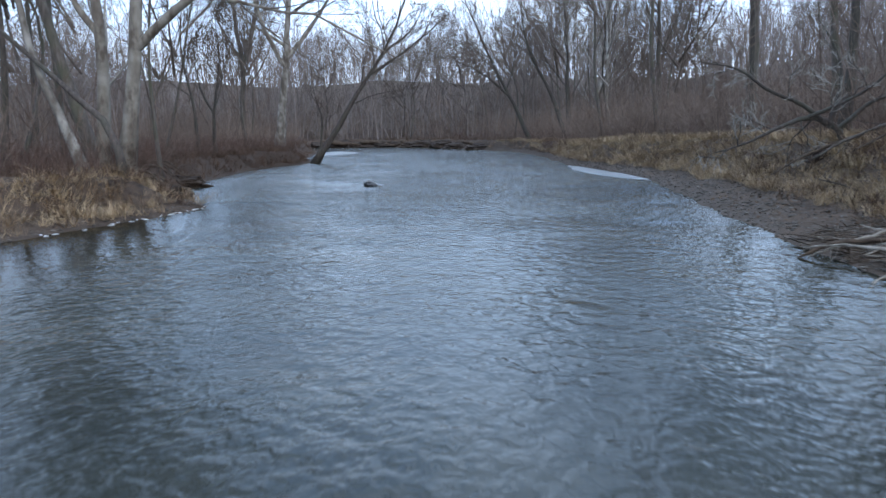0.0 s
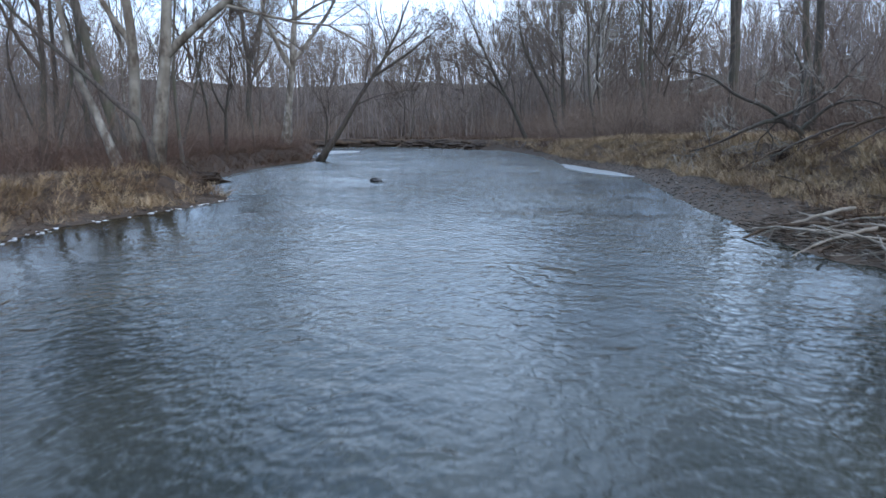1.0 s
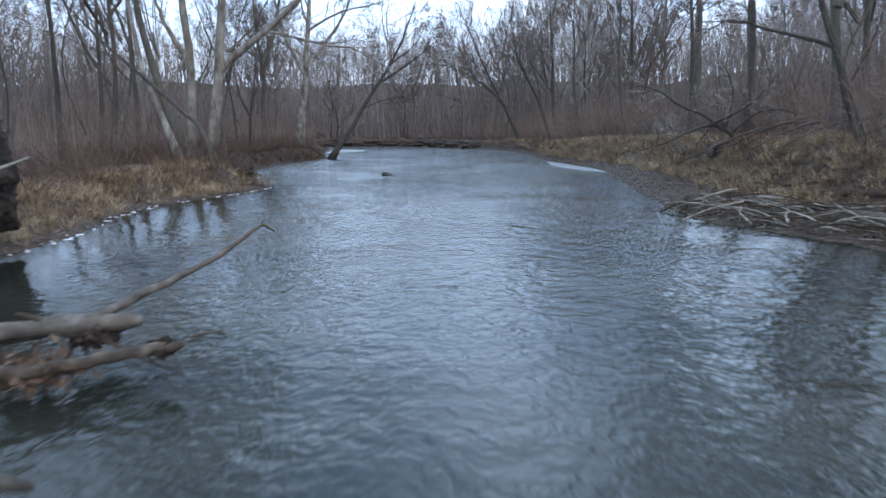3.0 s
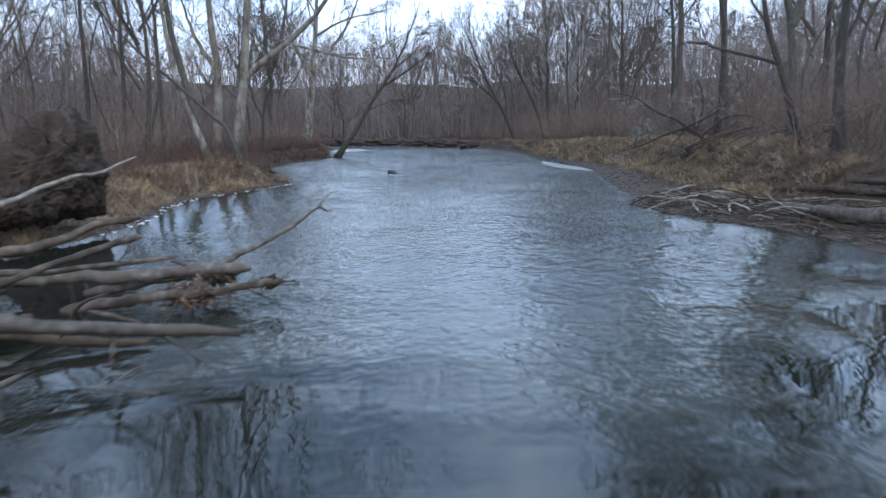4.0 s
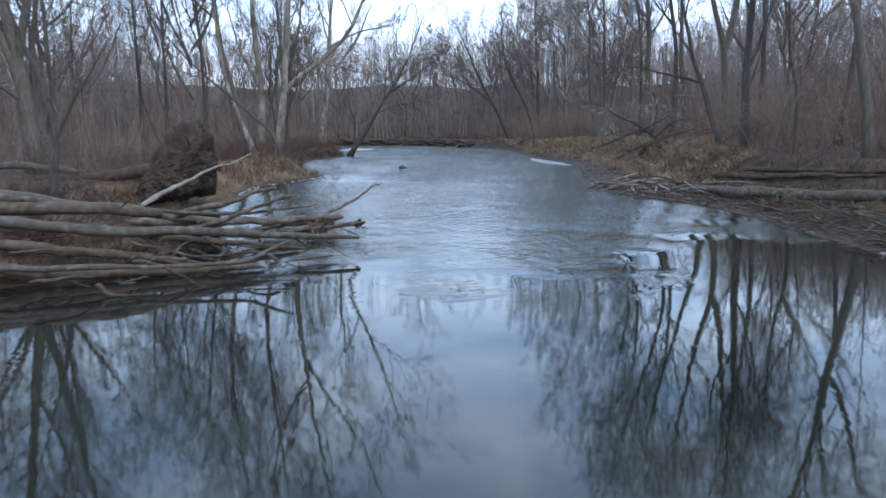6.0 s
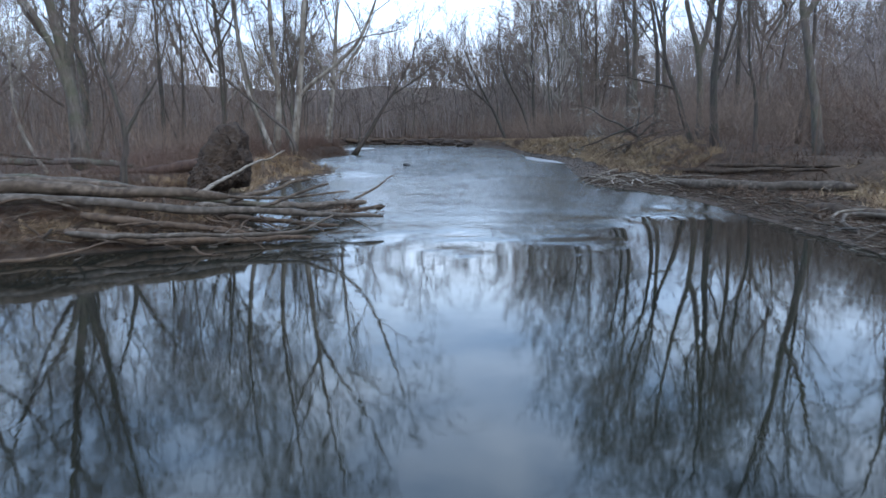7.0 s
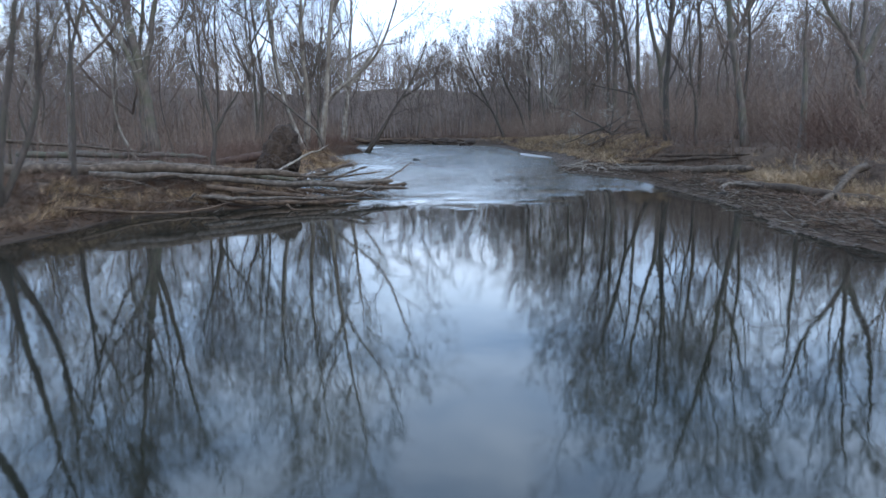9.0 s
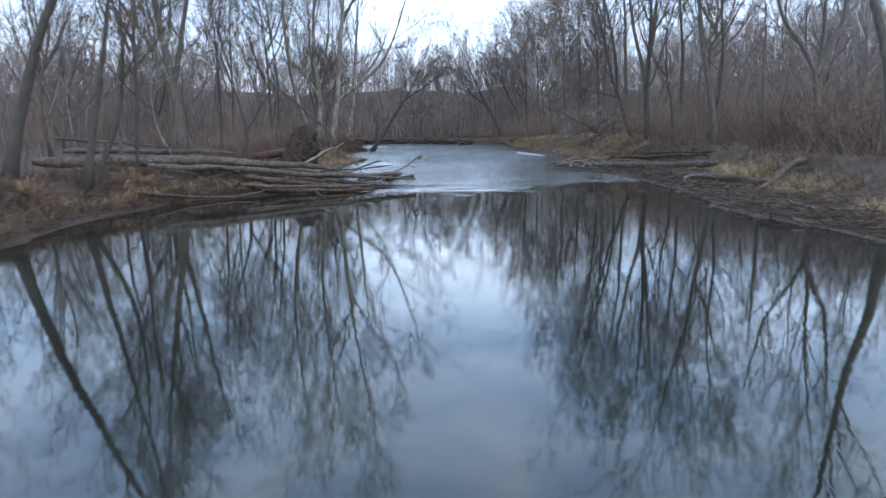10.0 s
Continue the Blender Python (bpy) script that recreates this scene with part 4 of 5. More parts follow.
def far_wood():
    rng = np.random.default_rng(401)
    N = 26000
    ang = rng.uniform(-0.66, 0.66, N)
    rad = 85 + 165 * rng.uniform(0, 1, N)
    x, y = rad * np.sin(ang) * 1.1, -26 + rad * np.cos(ang)
    d, _ = bank(x, y)
    ok = (d > 5) & ((np.abs(x) > 34) | (y > 112))
    x, y, rad = x[ok], y[ok], rad[ok]
    XYZ = np.stack([x, y, height(x, y)], 1)
    m, m2 = 400, 3500
    big = XYZ[rad < 150][:m]
    A = place_many([far_tree_template(410 + i) for i in range(7)], big, rng.uniform(0.55, 1.0, len(big)) * np.where(np.abs(big[:, 0]) > 34, 0.88, 1.0), rng, 0.07)
    slim, far = XYZ[m + 2000:m + 2000 + m2], rad[m + 2000:m + 2000 + m2] > 140
    B = place_many([pole_template(420 + i) for i in range(9)], slim, rng.uniform(0.55, 1.0, len(slim)) * np.where(far, 1.1, 1.0), rng, 0.07)
    # scrub at the foot of the wood beyond the bend
    x, y = rng.uniform(-60, 45, 700), 112 + 22 * rng.uniform(0, 1, 700)
    d, _ = bank(x, y)
    x, y = x[d > 1.5][:420], y[d > 1.5][:420]
    C = place_many([far_tree_template(430 + i, 5.0, 0.04, (6, 4, 2)) for i in range(4)], np.stack([x, y, height(x, y)], 1), rng.uniform(0.5, 1.3, len(x)), rng, 0.2)
    # the tall wood closing the view beyond the bend
    x, y = rng.uniform(-30, 38, 900), 111 + 34 * rng.uniform(0, 1, 900)
    d, _ = bank(x, y)
    x, y = x[d > 2.5][:38], y[d > 2.5][:38]
    tall = np.interp(x, [-30, -12, 4, 12, 38], [1.0, 0.8, 0.85, 1.25, 1.25]) * rng.uniform(0.8, 1.1, len(x))
    E = place_many([far_tree_template(440 + i, 18.0, 0.3, (10, 7, 4)) for i in range(6)], np.stack([x, y, height(x, y)], 1), tall, rng, 0.05)
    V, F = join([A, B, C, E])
    tagged(new("far_wood", mesh_np("far_wood", V, F, M_FAR, False)), "grey-brown leafless wood filling the distance, colour paled for haze", "forest", kind="stuff")


far_wood()


def shrub_template(seed, stems=9, h=1.0, spread=0.55, kids=6, kids2=2, r=0.0036, w=0.0025):
    """A thicket shrub of unit height."""
    rng = np.random.default_rng(seed)
    a = rng.uniform(0, 6.283, stems)
    q = rng.uniform(0.15, 1, stems) * spread
    base = np.stack([np.cos(a) * q * 0.3, np.sin(a) * q * 0.3, -0.05 + 0 * a], 1)
    d = unit(np.stack([np.cos(a) * q, np.sin(a) * q, np.ones(stems)], 1))
    pts = [base]
    for _ in range(3):
        d = unit(d + rng.normal(0, 0.15, d.shape) + np.stack([np.cos(a) * 0.05, np.sin(a) * 0.05, 0 * a], 1))
        pts.append(pts[-1] + d * (h / 3) * rng.uniform(0.7, 1.15, (stems, 1)))
    P = np.stack(pts, 1)
    R = np.linspace(r, r * 0.35, 4)[None] * rng.uniform(0.6, 1.4, (stems, 1))
    out = [tube_arrays(P, R, 3)]
    P1, R1 = sprout(rng, P, R, kids, 0.25, 1, (25, 60), 0.42, 1, 0.05, 0.2, 0.5, r * 0.3)
    D = P1[:, 1] - P1[:, 0]
    out.append(blades(P1[:, 0], D, w, unit(np.cross(D, rng.normal(0, 1, D.shape)))))
    P2, _ = sprout(rng, P1, R1, kids2, 0.1, 1, (25, 65), 0.55, 1, 0.05, 0.2, 0.5, r * 0.3)
    D = P2[:, 1] - P2[:, 0]
    out.append(blades(P2[:, 0], D, w * 0.7, unit(np.cross(D, rng.normal(0, 1, D.shape)))))
    return join(out)


def scatter(rng, n, xr, yr, keep):
    x, y = rng.uniform(*xr, n), rng.uniform(*yr, n)
    d, right = bank(x, y)
    ok = keep(x, y, d, right)
    x, y = x[ok], y[ok]
    return np.stack([x, y, height(x, y, d[ok], right[ok])], 1), d[ok], right[ok]


def undergrowth():
    rng = np.random.default_rng(501)
    T = [shrub_template(510 + i, stems=7 + i % 3, spread=0.75 + 0.15 * (i % 3)) for i in range(6)]
    view = lambda x, y: np.abs(x) < 0.66 * (y + 48)
    # tall thicket
    XYZ, d, right = scatter(rng, 9000, (-48, 48), (-22, 125), lambda x, y, d, r: view(x, y) & (d > np.where(r, np.where(y > 60, 1.8, np.where(y < 8, 6.6, 4.8)), np.where(y > 25, 1.6, np.where(y < 12, 15.0, 4.0)))) & (d < 34)
                            & (rng.uniform(size=len(x)) < np.clip(np.where(r, 1.2, 1.0) - d / 24, 0.08, 1) * np.where(y > 70, 0.6, 1)))
    keep = 850
    XYZ, d, right = XYZ[:keep], d[:keep], right[:keep]
    tall = np.where(right & (XYZ[:, 1] > 12), 1.05, 0.9)
    h = np.where(right, rng.uniform(1.8, 4.4, len(d)), rng.uniform(1.5, 3.8, len(d))) * tall
    V, F = place_many(T, XYZ, np.stack([h * 0.8, h * 0.8, h], 1), rng, 0.14)
    tagged(new("thicket", mesh_np("thicket", V, F, M_BRUSH, False)), "dense grey-brown leafless thicket filling both banks", "undergrowth", kind="stuff")
    # the heaped thicket above the gravel bar
    XYZ, d, right = scatter(rng, 4000, (9, 26), (12, 72), lambda x, y, d, r: r & (d > np.interp(y, [12, 40, 72], [6.4, 5.0, 2.8])) & (d < 14) & (lattice_noise(x, y, 5.0, 57) > -0.35))
    XYZ = XYZ[:430]
    h = rng.uniform(1.8, 4.4, len(XYZ))
    V, F = place_many([shrub_template(540 + i, stems=8, spread=1.3, kids=6, kids2=3, r=0.0032, w=0.0022) for i in range(5)], XYZ, np.stack([h * 0.9, h * 0.9, h], 1), rng, 0.25)
    tagged(new("bank_thicket", mesh_np("bank_thicket", V, F, M_BRUSH, False)), "heaped grey-brown thicket arching over the bank", "undergrowth", kind="stuff")
    # low red-brown briars on the bank tops
    XYZ, d, right = scatter(rng, 5200, (-30, 34), (-22, 100), lambda x, y, d, r: view(x, y) & (d > np.where(r, np.where(y > 60, 0.8, np.where(y > 8, 3.7, 5.2)), np.where(y > 25, 0.5, np.where(y > 4, 1.7, 0.45)))) & (d < 12))
    near = np.argsort(d + rng.uniform(0, 7, len(d)))[:850]
    XYZ, right = XYZ[near], right[near]
    h = rng.uniform(0.6, 1.5, len(XYZ)) * np.where(right, 1.15, 1.0)
    extra, _, _ = scatter(rng, 5000, (-20, -7), (5, 58), lambda x, y, d, r: (~r) & (d > np.where(y > 25, 0.25, 1.9)) & (d < 7.5))
    extra = extra[:420]
    more, _, _ = scatter(rng, 3000, (-24, -9), (-24, 4), lambda x, y, d, r: (~r) & (d > 1.2) & (d < 9))
    extra = np.concatenate([extra, more[:260]])
    XYZ = np.concatenate([XYZ, extra])
    h = np.concatenate([h, rng.uniform(0.8, 1.7, len(extra))])
    h = np.where((XYZ[:, 0] < 0) & (XYZ[:, 0] > -19) & (XYZ[:, 1] < 2), h * 0.36, h)
    # the taller red-brown brush behind the gravel bar
    red, _, _ = scatter(rng, 4000, (15.5, 31), (-9, 15), lambda x, y, d, r: r & (d > 6.8) & (x > 0.42 * (y + 36)))
    XYZ = np.concatenate([XYZ, red[:300]])
    h = np.concatenate([h, rng.uniform(1.8, 3.6, len(red[:300]))])
    T2 = [shrub_template(530 + i, stems=6, spread=1.0, kids=4, kids2=2, r=0.0055, w=0.004) for i in range(5)]
    V, F = place_many(T2, XYZ, np.stack([h, h, h], 1), rng, 0.15)
    tagged(new("briars", mesh_np("briars", V, F, M_BRIAR, False)), "low tangled red-brown briars along the bank tops", "undergrowth", kind="stuff")


undergrowth()


def sapling_template(seed):
    """A thin sapling of unit height with fine side twigs."""
    rng = np.random.default_rng(seed)
    lean = rng.normal(0, 0.22, 2)
    P = np.array([[0, 0, -0.02], [lean[0] * 0.2, lean[1] * 0.2, 0.33], [lean[0] * 0.5, lean[1] * 0.6, 0.66], [lean[0], lean[1], 1.0]])[None]
    R = np.array([[0.0048, 0.004, 0.0028, 0.001]])
    out = [tube_arrays(P, R, 3)]
    P1, R1 = sprout(rng, P, R, 13, 0.15, 1, (22, 55), 0.32, 2, 0.08, 0.2, 0.5, 0.001)
    D = P1[:, 2] - P1[:, 0]
    out.append(blades(P1[:, 0], D, 0.0024, unit(np.cross(D, rng.normal(0, 1, D.shape)))))
    P2, _ = sprout(rng, P1, R1, 4, 0.1, 1, (25, 65), 0.5, 1, 0.05, 0.2, 0.5, 0.001)
    D = P2[:, 1] - P2[:, 0]
    out.append(blades(P2[:, 0], D, 0.0016, unit(np.cross(D, rng.normal(0, 1, D.shape)))))
    return join(out)


def saplings():
    rng = np.random.default_rng(551)
    XYZ, d, right = scatter(rng, 16000, (-75, 75), (-14, 165), lambda x, y, d, r: (np.abs(x) < 0.66 * (y + 46)) & (d > np.where(y > 25, 2.5, 4.5)) & (d < 70)
                            & (rng.uniform(size=len(x)) < np.clip(1.1 - d / 75, 0.25, 1)))
    XYZ = XYZ[:2700]
    h = 2.5 + 5.0 * rng.uniform(0, 1, len(XYZ)) ** 1.4
    V, F = place_many([sapling_template(560 + i) for i in range(8)], XYZ, np.stack([h, h, h], 1), rng, 0.16)
    tagged(new("saplings", mesh_np("saplings", V, F, M_BRUSH, False)), "thin bare grey saplings crowding the wood", "saplings", kind="stuff")


saplings()


def tuft_template(seed, n=24):
    """Matted fine blades, most of them fallen over."""
    rng = np.random.default_rng(seed)
    a = rng.uniform(0, 6.283, n)
    P = np.stack([np.cos(a), np.sin(a), 0 * a], 1) * rng.uniform(0, 0.4, (n, 1))
    a2 = a + rng.normal(0, 0.9, n)
    o = rng.uniform(0.2, 0.95, n)
    D = np.stack([np.cos(a2) * o, np.sin(a2) * o, rng.uniform(0.12, 0.85, n)], 1)
    w = 0.010 * unit(np.cross(D, [0, 0, 1]))
    mid, tip = P + D * 0.6, P + D * np.array([1.25, 1.25, 0.75])
    V = np.stack([P - w, P + w, mid + w * 0.8, mid - w * 0.8, tip], 1).reshape(-1, 3)
    k = np.arange(n)[:, None] * 5
    return V, [k + np.array([[0, 1, 2, 3]]), k + np.array([[3, 2, 4]])]


def grass():
    rng = np.random.default_rng(601)
    T = [tuft_template(610 + i) for i in range(6)]

    def keep(x, y, d, r):
        patch = lattice_noise(x, y, 2.4, 62)
        left = (~r) & (y > 4) & (y < 30) & (d > 0.3) & (d < 2.8) & (patch > 0.0)
        left |= (~r) & (y < 2) & (d > 0.6) & (d < 3.2) & (patch > 0.4)
        rt = r & (y > 12) & (y < 80) & (d > np.interp(y, [12, 26, 40, 60], [3.2, 2.3, 1.1, 0.7])) & (d < np.interp(y, [12, 30, 60], [6.4, 5.6, 3.4])) & (patch > -0.35)
        rt |= r & (y < 2) & (y > -24) & (d > 2.4) & (d < 5.2) & (patch > -0.1)
        rt |= r & (y > 78) & (y < 88) & (d > 0.6) & (d < 2.0)
        return left | rt
    XYZ, d, right = scatter(rng, 60000, (-17, 17), (-24, 112), keep)
    XYZ = XYZ[:2200]
    slope, _, _ = scatter(rng, 9000, (8, 18), (11, 64), lambda x, y, d, r: r & (d > np.interp(y, [12, 26, 40, 60], [2.2, 1.6, 0.8, 0.5])) & (d < np.interp(y, [12, 30, 60], [5.6, 5.0, 3.4])))
    tip, _, _ = scatter(rng, 6000, (-14, -6), (5, 28), lambda x, y, d, r: (~r) & (d > 0.15) & (d < 3.2))
    XYZ = np.concatenate([XYZ, slope[:1700], tip[:380]])
    for cx, cy, rad, n in ((-12.1, -8.6, 0.8, 70), (13.6, -4.0, 1.5, 150), (13.0, -8.5, 1.0, 50), (13.8, 0.5, 1.2, 70)):
        px, py = cx + rng.normal(0, rad * 0.6, n), cy + rng.normal(0, rad * 0.8, n)
        XYZ = np.concatenate([XYZ, np.stack([px, py, height(px, py)], 1)])
    size = rng.uniform(0.3, 0.75, len(XYZ))
    size[-270:-120] *= 1.25
    V, F = place_many(T, XYZ, size, rng, 0.25)
    tagged(new("dead_grass", mesh_np("dead_grass", V, F, M_STRAW, False)), "matted straw-coloured dead grass on the banks", "grass", kind="stuff")


grass()


def bank_cover():
    rng = np.random.default_rng(651)
    XYZ, d, right = scatter(rng, 30000, (-18, 18), (-24, 112), lambda x, y, d, r: (d > np.where(r, np.interp(y, [-20, 10, 30, 50], [0.5, 1.3, 1.9, 0.4]), np.where((y > 4) & (y < 25), 0.5, 0.25))) & (d < 6.5)
                            & (rng.uniform(size=len(x)) < np.clip(1.2 - d / 8, 0, 1)))
    more, _, _ = scatter(rng, 6000, (-15, -7), (24, 60), lambda x, y, d, r: (~r) & (d > 0.05) & (d < 3.0))
    XYZ = np.concatenate([XYZ[:3000], more[:600]])
    more, _, _ = scatter(rng, 6000, (8, 16), (-24, 16), lambda x, y, d, r: r & (d > 0.7) & (d < 5.5))
    low, _, _ = scatter(rng, 9000, (-18, -6), (-26, 3), lambda x, y, d, r: (~r) & (d > 0.02) & (d < 5.0))
    XYZ = np.concatenate([XYZ, more[:600], low[:1300]])
    big = np.concatenate([rng.uniform(0.4, 0.9, len(XYZ) - 1900), rng.uniform(0.25, 0.5, 600), rng.uniform(0.3, 0.75, 1300)])
    V, F = place_many([tuft_template(660 + i, 16) for i in range(6)], XYZ, big, rng, 0.3)
    tagged(new("dead_weeds", mesh_np("dead_weeds", V, F, M_WEED, False)), "brown matted dead weeds hanging over the banks", "weeds", kind="stuff")


bank_cover()


def litter():
    rng = np.random.default_rng(701)
    XYZ, d, _ = scatter(rng, 60000, (-20, 20), (-24, 50), lambda x, y, d, r: (d > 0.25) & (d < 9))
    bar, _, _ = scatter(rng, 12000, (7, 15), (-24, 24), lambda x, y, d, r: r & (d > 0.3) & (d < 5))
    XYZ = np.concatenate([XYZ[:15000], bar[:6000]])
    n = len(XYZ)
    a = rng.uniform(0, 6.283, n)
    s = rng.uniform(0.025, 0.06, n)[:, None]
    u = np.stack([np.cos(a), np.sin(a), rng.normal(0, 0.3, n)], 1) * s
    v = np.stack([-np.sin(a), np.cos(a), rng.normal(0, 0.3, n)], 1) * s * 0.6
    c = XYZ + np.array([0, 0, 0.03])
    V = np.stack([c - u, c - v, c + u, c + v], 1).reshape(-1, 3)
    k = np.arange(n)[:, None] * 4
    tagged(new("leaf_litter", mesh_np("leaf_litter", V, [k + np.array([[0, 1, 2, 3]])], M_LITTER, False)), "scattered brown fallen leaves on the banks", "leaves", kind="stuff")


litter()


def stone_template(seed):
    rng = np.random.default_rng(seed)
    bm = bmesh.new()
    bmesh.ops.create_icosphere(bm, subdivisions=1, radius=1.0)
    for v in bm.verts:
        v.co *= rng.uniform(0.75, 1.2)
        v.co.z *= 0.55
    bm.verts.ensure_lookup_table()
    V = np.array([v.co[:] for v in bm.verts])
    F = np.array([[v.index for v in f.verts] for f in bm.faces])
    bm.free()
    return V, [F]


def gravel():
    rng = np.random.default_rng(801)
    T = [stone_template(810 + i) for i in range(5)]

    def keep(x, y, d, r):
        return (r & (d > -0.25) & (d < np.interp(y, [-22, 0, 8, 14, 34, 46, 60], [0.15, 0.2, 1.2, 2.2, 1.7, 0.8, 0.5]))) | ((~r) & (y > 5) & (y < 25) & (d > -0.15) & (d < 0.5))
    XYZ, d, right = scatter(rng, 60000, (-11, 13), (-22, 58), keep)
    XYZ = XYZ[:4800]
    s = 0.032 + 0.06 * rng.uniform(0, 1, len(XYZ)) ** 3
    V, F = place_many(T, XYZ, s, rng)
    tagged(new("gravel", mesh_np("gravel", V, F, M_STONE, False)), "grey and brown river gravel along the water's edge", "gravel", kind="stuff")


gravel()

# ---- driftwood, fallen trees and loose things ----


def log(name, label, seed, pts, r0, r1, mat=None, group="", stubs=3, stub_len=0.7, sides=9, category="log"):
    """A weathered log through the given points, with broken side branches as parts."""
    rng = np.random.default_rng(seed)
    base = np.array(pts[0], float)
    n = 25
    P = curve_through(pts, n) - base
    bend = np.cumsum(rng.normal(0, r0 * 0.17, (n - 2, 3)), axis=0)
    P[1:-1] += bend - np.linspace(0, 1, n - 2)[:, None] * bend[-1] + rng.normal(0, r0 * 0.05, (n - 2, 3))
    R = np.linspace(r0, r1, n) * rng.uniform(0.92, 1.07, n)
    for knot in rng.integers(3, n - 2, 3):
        R[knot] *= rng.uniform(1.08, 1.25)
    R[0], R[1], R[-1] = R[0] * 0.55, R[1] * rng.uniform(0.85, 1.0), R[-1] * 0.6
    e = thing(name, label, category, group, tuple(base))
    part("stem", mesh_np("stem", *tube_arrays(P[None], R[None], sides, True, 0.17, rng), mat or M_DRIFT), e)
    if stubs:
        B, BR = sprout(rng, P[None], R[None], stubs, 0.2, 0.98, (25, 65), 0.3, 4, 0.02, 0.2, 0.5, 0.008, stub_len)
        for i in range(stubs):
            part("branch", mesh_np("branch", *tube_arrays(B[i:i + 1], BR[i:i + 1], 6, True), mat or M_DRIFT), e)
    return e


JAM = "driftwood of the left log jam"


def log_jam():
    log("log", "long pale stripped log reaching out over the water", 901, [(-13.6, -6.4, 1.3), (-12, -6.1, 1.12), (-9.6, -5.2, 0.98), (-7.0, -5, 0.78), (-4.4, -4.2, 0.62), (-2.15, -4.0, 0.42)], 0.16, 0.06, mat=M_GREYLOG, group=JAM, stubs=4)
    log("log", "grey log lying on top of the jam", 902, [(-12.5, -4.4, 1.5), (-8.3, -3, 1.08), (-5.2, -2.7, 0.85), (-3.25, -2.6, 1.02)], 0.085, 0.03, group=JAM, stubs=4)
    log("log", "pale bent branch lying low at the front of the jam", 903, [(-9.2, -7.5, 0.5), (-6.0, -7.0, 0.36), (-4.2, -6.7, 0.38), (-3.6, -6.5, 0.55), (-3.2, -6.3, 0.72)], 0.07, 0.03, mat=M_GREYLOG, group=JAM, stubs=3)
    log("log", "bleached crooked branch rising out of the jam", 904, [(-8.1, -1.0, 0.85), (-7.6, 1.0, 1.30), (-7.1, 2.6, 1.72), (-6.9, 3.2, 1.72), (-6.42, 4.1, 2.03)], 0.07, 0.022, mat=M_BLEACH, group=JAM, stubs=3, stub_len=0.8)
    log("log", "greenish weathered stub pointing upstream", 905, [(-6.9, -1.8, 0.7), (-6.0, -1.0, 0.88), (-5.2, -0.2, 1.12), (-4.8, 0.1, 1.2)], 0.085, 0.05, group=JAM, stubs=1)
    log("log", "thin branch with a drooping bent tip over the current", 906, [(-5.2, -1.1, 0.22), (-3.9, 0.1, 0.30), (-3.3, 1.0, 0.52), (-2.7, 1.75, 0.85), (-2.3, 2.1, 1.16), (-2.12, 2.2, 1.05)], 0.085, 0.024, mat=M_GREYLOG, group=JAM, stubs=7, stub_len=0.5)
    for n in range(2):
        y = -6.0 + n * 2.4
        log("log", "dark rotting log buried low in the jam", 930 + n, [(-9.5, y, 0.75), (-7.2, y + 0.3, 0.42), (-5.2 + 0.4 * n, y + 0.2, 0.16), (-3.9 + 0.4 * n, y + 0.5, 0.06)], 0.12, 0.05, M_WETLOG, JAM, 4, 1.0)
    log("log", "brown sodden log half in the water", 907, [(-9.5, -6.9, 0.45), (-7.4, -6.6, 0.24), (-6, -6.2, 0.12), (-4.3, -5.8, 0.12)], 0.12, 0.06, M_WETLOG, JAM, 3)
    log("log", "dark thick log lying behind the jam", 910, [(-14.5, -2.4, 1.45), (-10.5, -2.0, 1.15), (-7.2, -1.6, 0.72), (-5.6, -1.4, 0.45)], 0.15, 0.09, M_BARK, JAM, 2)
    log("log", "short slanting prop branch in the jam", 911, [(-6.6, -4.6, 0.55), (-5.4, -3.4, 0.75), (-4.4, -2.6, 1.1), (-3.9, -2.1, 1.2)], 0.065, 0.035, group=JAM, stubs=2)
    log("log", "low branch trailing along the waterline", 912, [(-12.3, -11.2, 0.5), (-10.9, -9.8, 0.25), (-9.2, -8.6, 0.12), (-8.2, -7.6, 0.3)], 0.065, 0.03, M_WETLOG, JAM, 2)
    log("log", "long grey log lying back over the bank", 940, [(-18.4, -6.6, 1.55), (-15.0, -6.2, 1.45), (-11.8, -5.6, 1.42), (-8.6, -4.6, 1.22), (-6.4, -4.0, 1.0)], 0.26, 0.12, M_DRIFT, JAM, 4, 1.0)
    log("log", "dark log lying back over the bank", 941, [(-17.2, -4.4, 1.55), (-13.6, -4.0, 1.48), (-10.2, -3.6, 1.30), (-7.2, -3.7, 1.02)], 0.15, 0.07, M_DRIFT, JAM, 4, 1.0)
    log("log", "old fallen log lying back in the wood", 917, [(-25, 9.5, 1.6), (-20, 8.6, 1.55), (-16.5, 8.2, 1.5), (-13.4, 7.0, 1.35)], 0.2, 0.12, M_BARK, "", 4, 1.4)
    log("log", "pale fallen limb propped on the forest floor", 918, [(-24, 6.5, 2.4), (-20, 6.2, 2.1), (-16, 5.8, 1.7)], 0.1, 0.05, None, "", 4, 1.2)
    log("log", "pale log with a dark broken knotted end", 914, [(-8.0, -1.9, 0.55), (-5.6, -1.0, 0.40), (-4.0, -0.7, 0.42), (-2.95, -0.4, 0.48)], 0.11, 0.095, mat=M_GREYLOG, group=JAM, stubs=2, stub_len=0.4)
    log("branch", "yellowish splintered stick with leaves", 915, [(-5.0, -2.2, 0.22), (-3.7, -1.7, 0.28), (-2.9, -1.3, 0.33), (-2.3, -1.05, 0.40)], 0.085, 0.05, group=JAM, stubs=3, stub_len=0.4, category="branch")
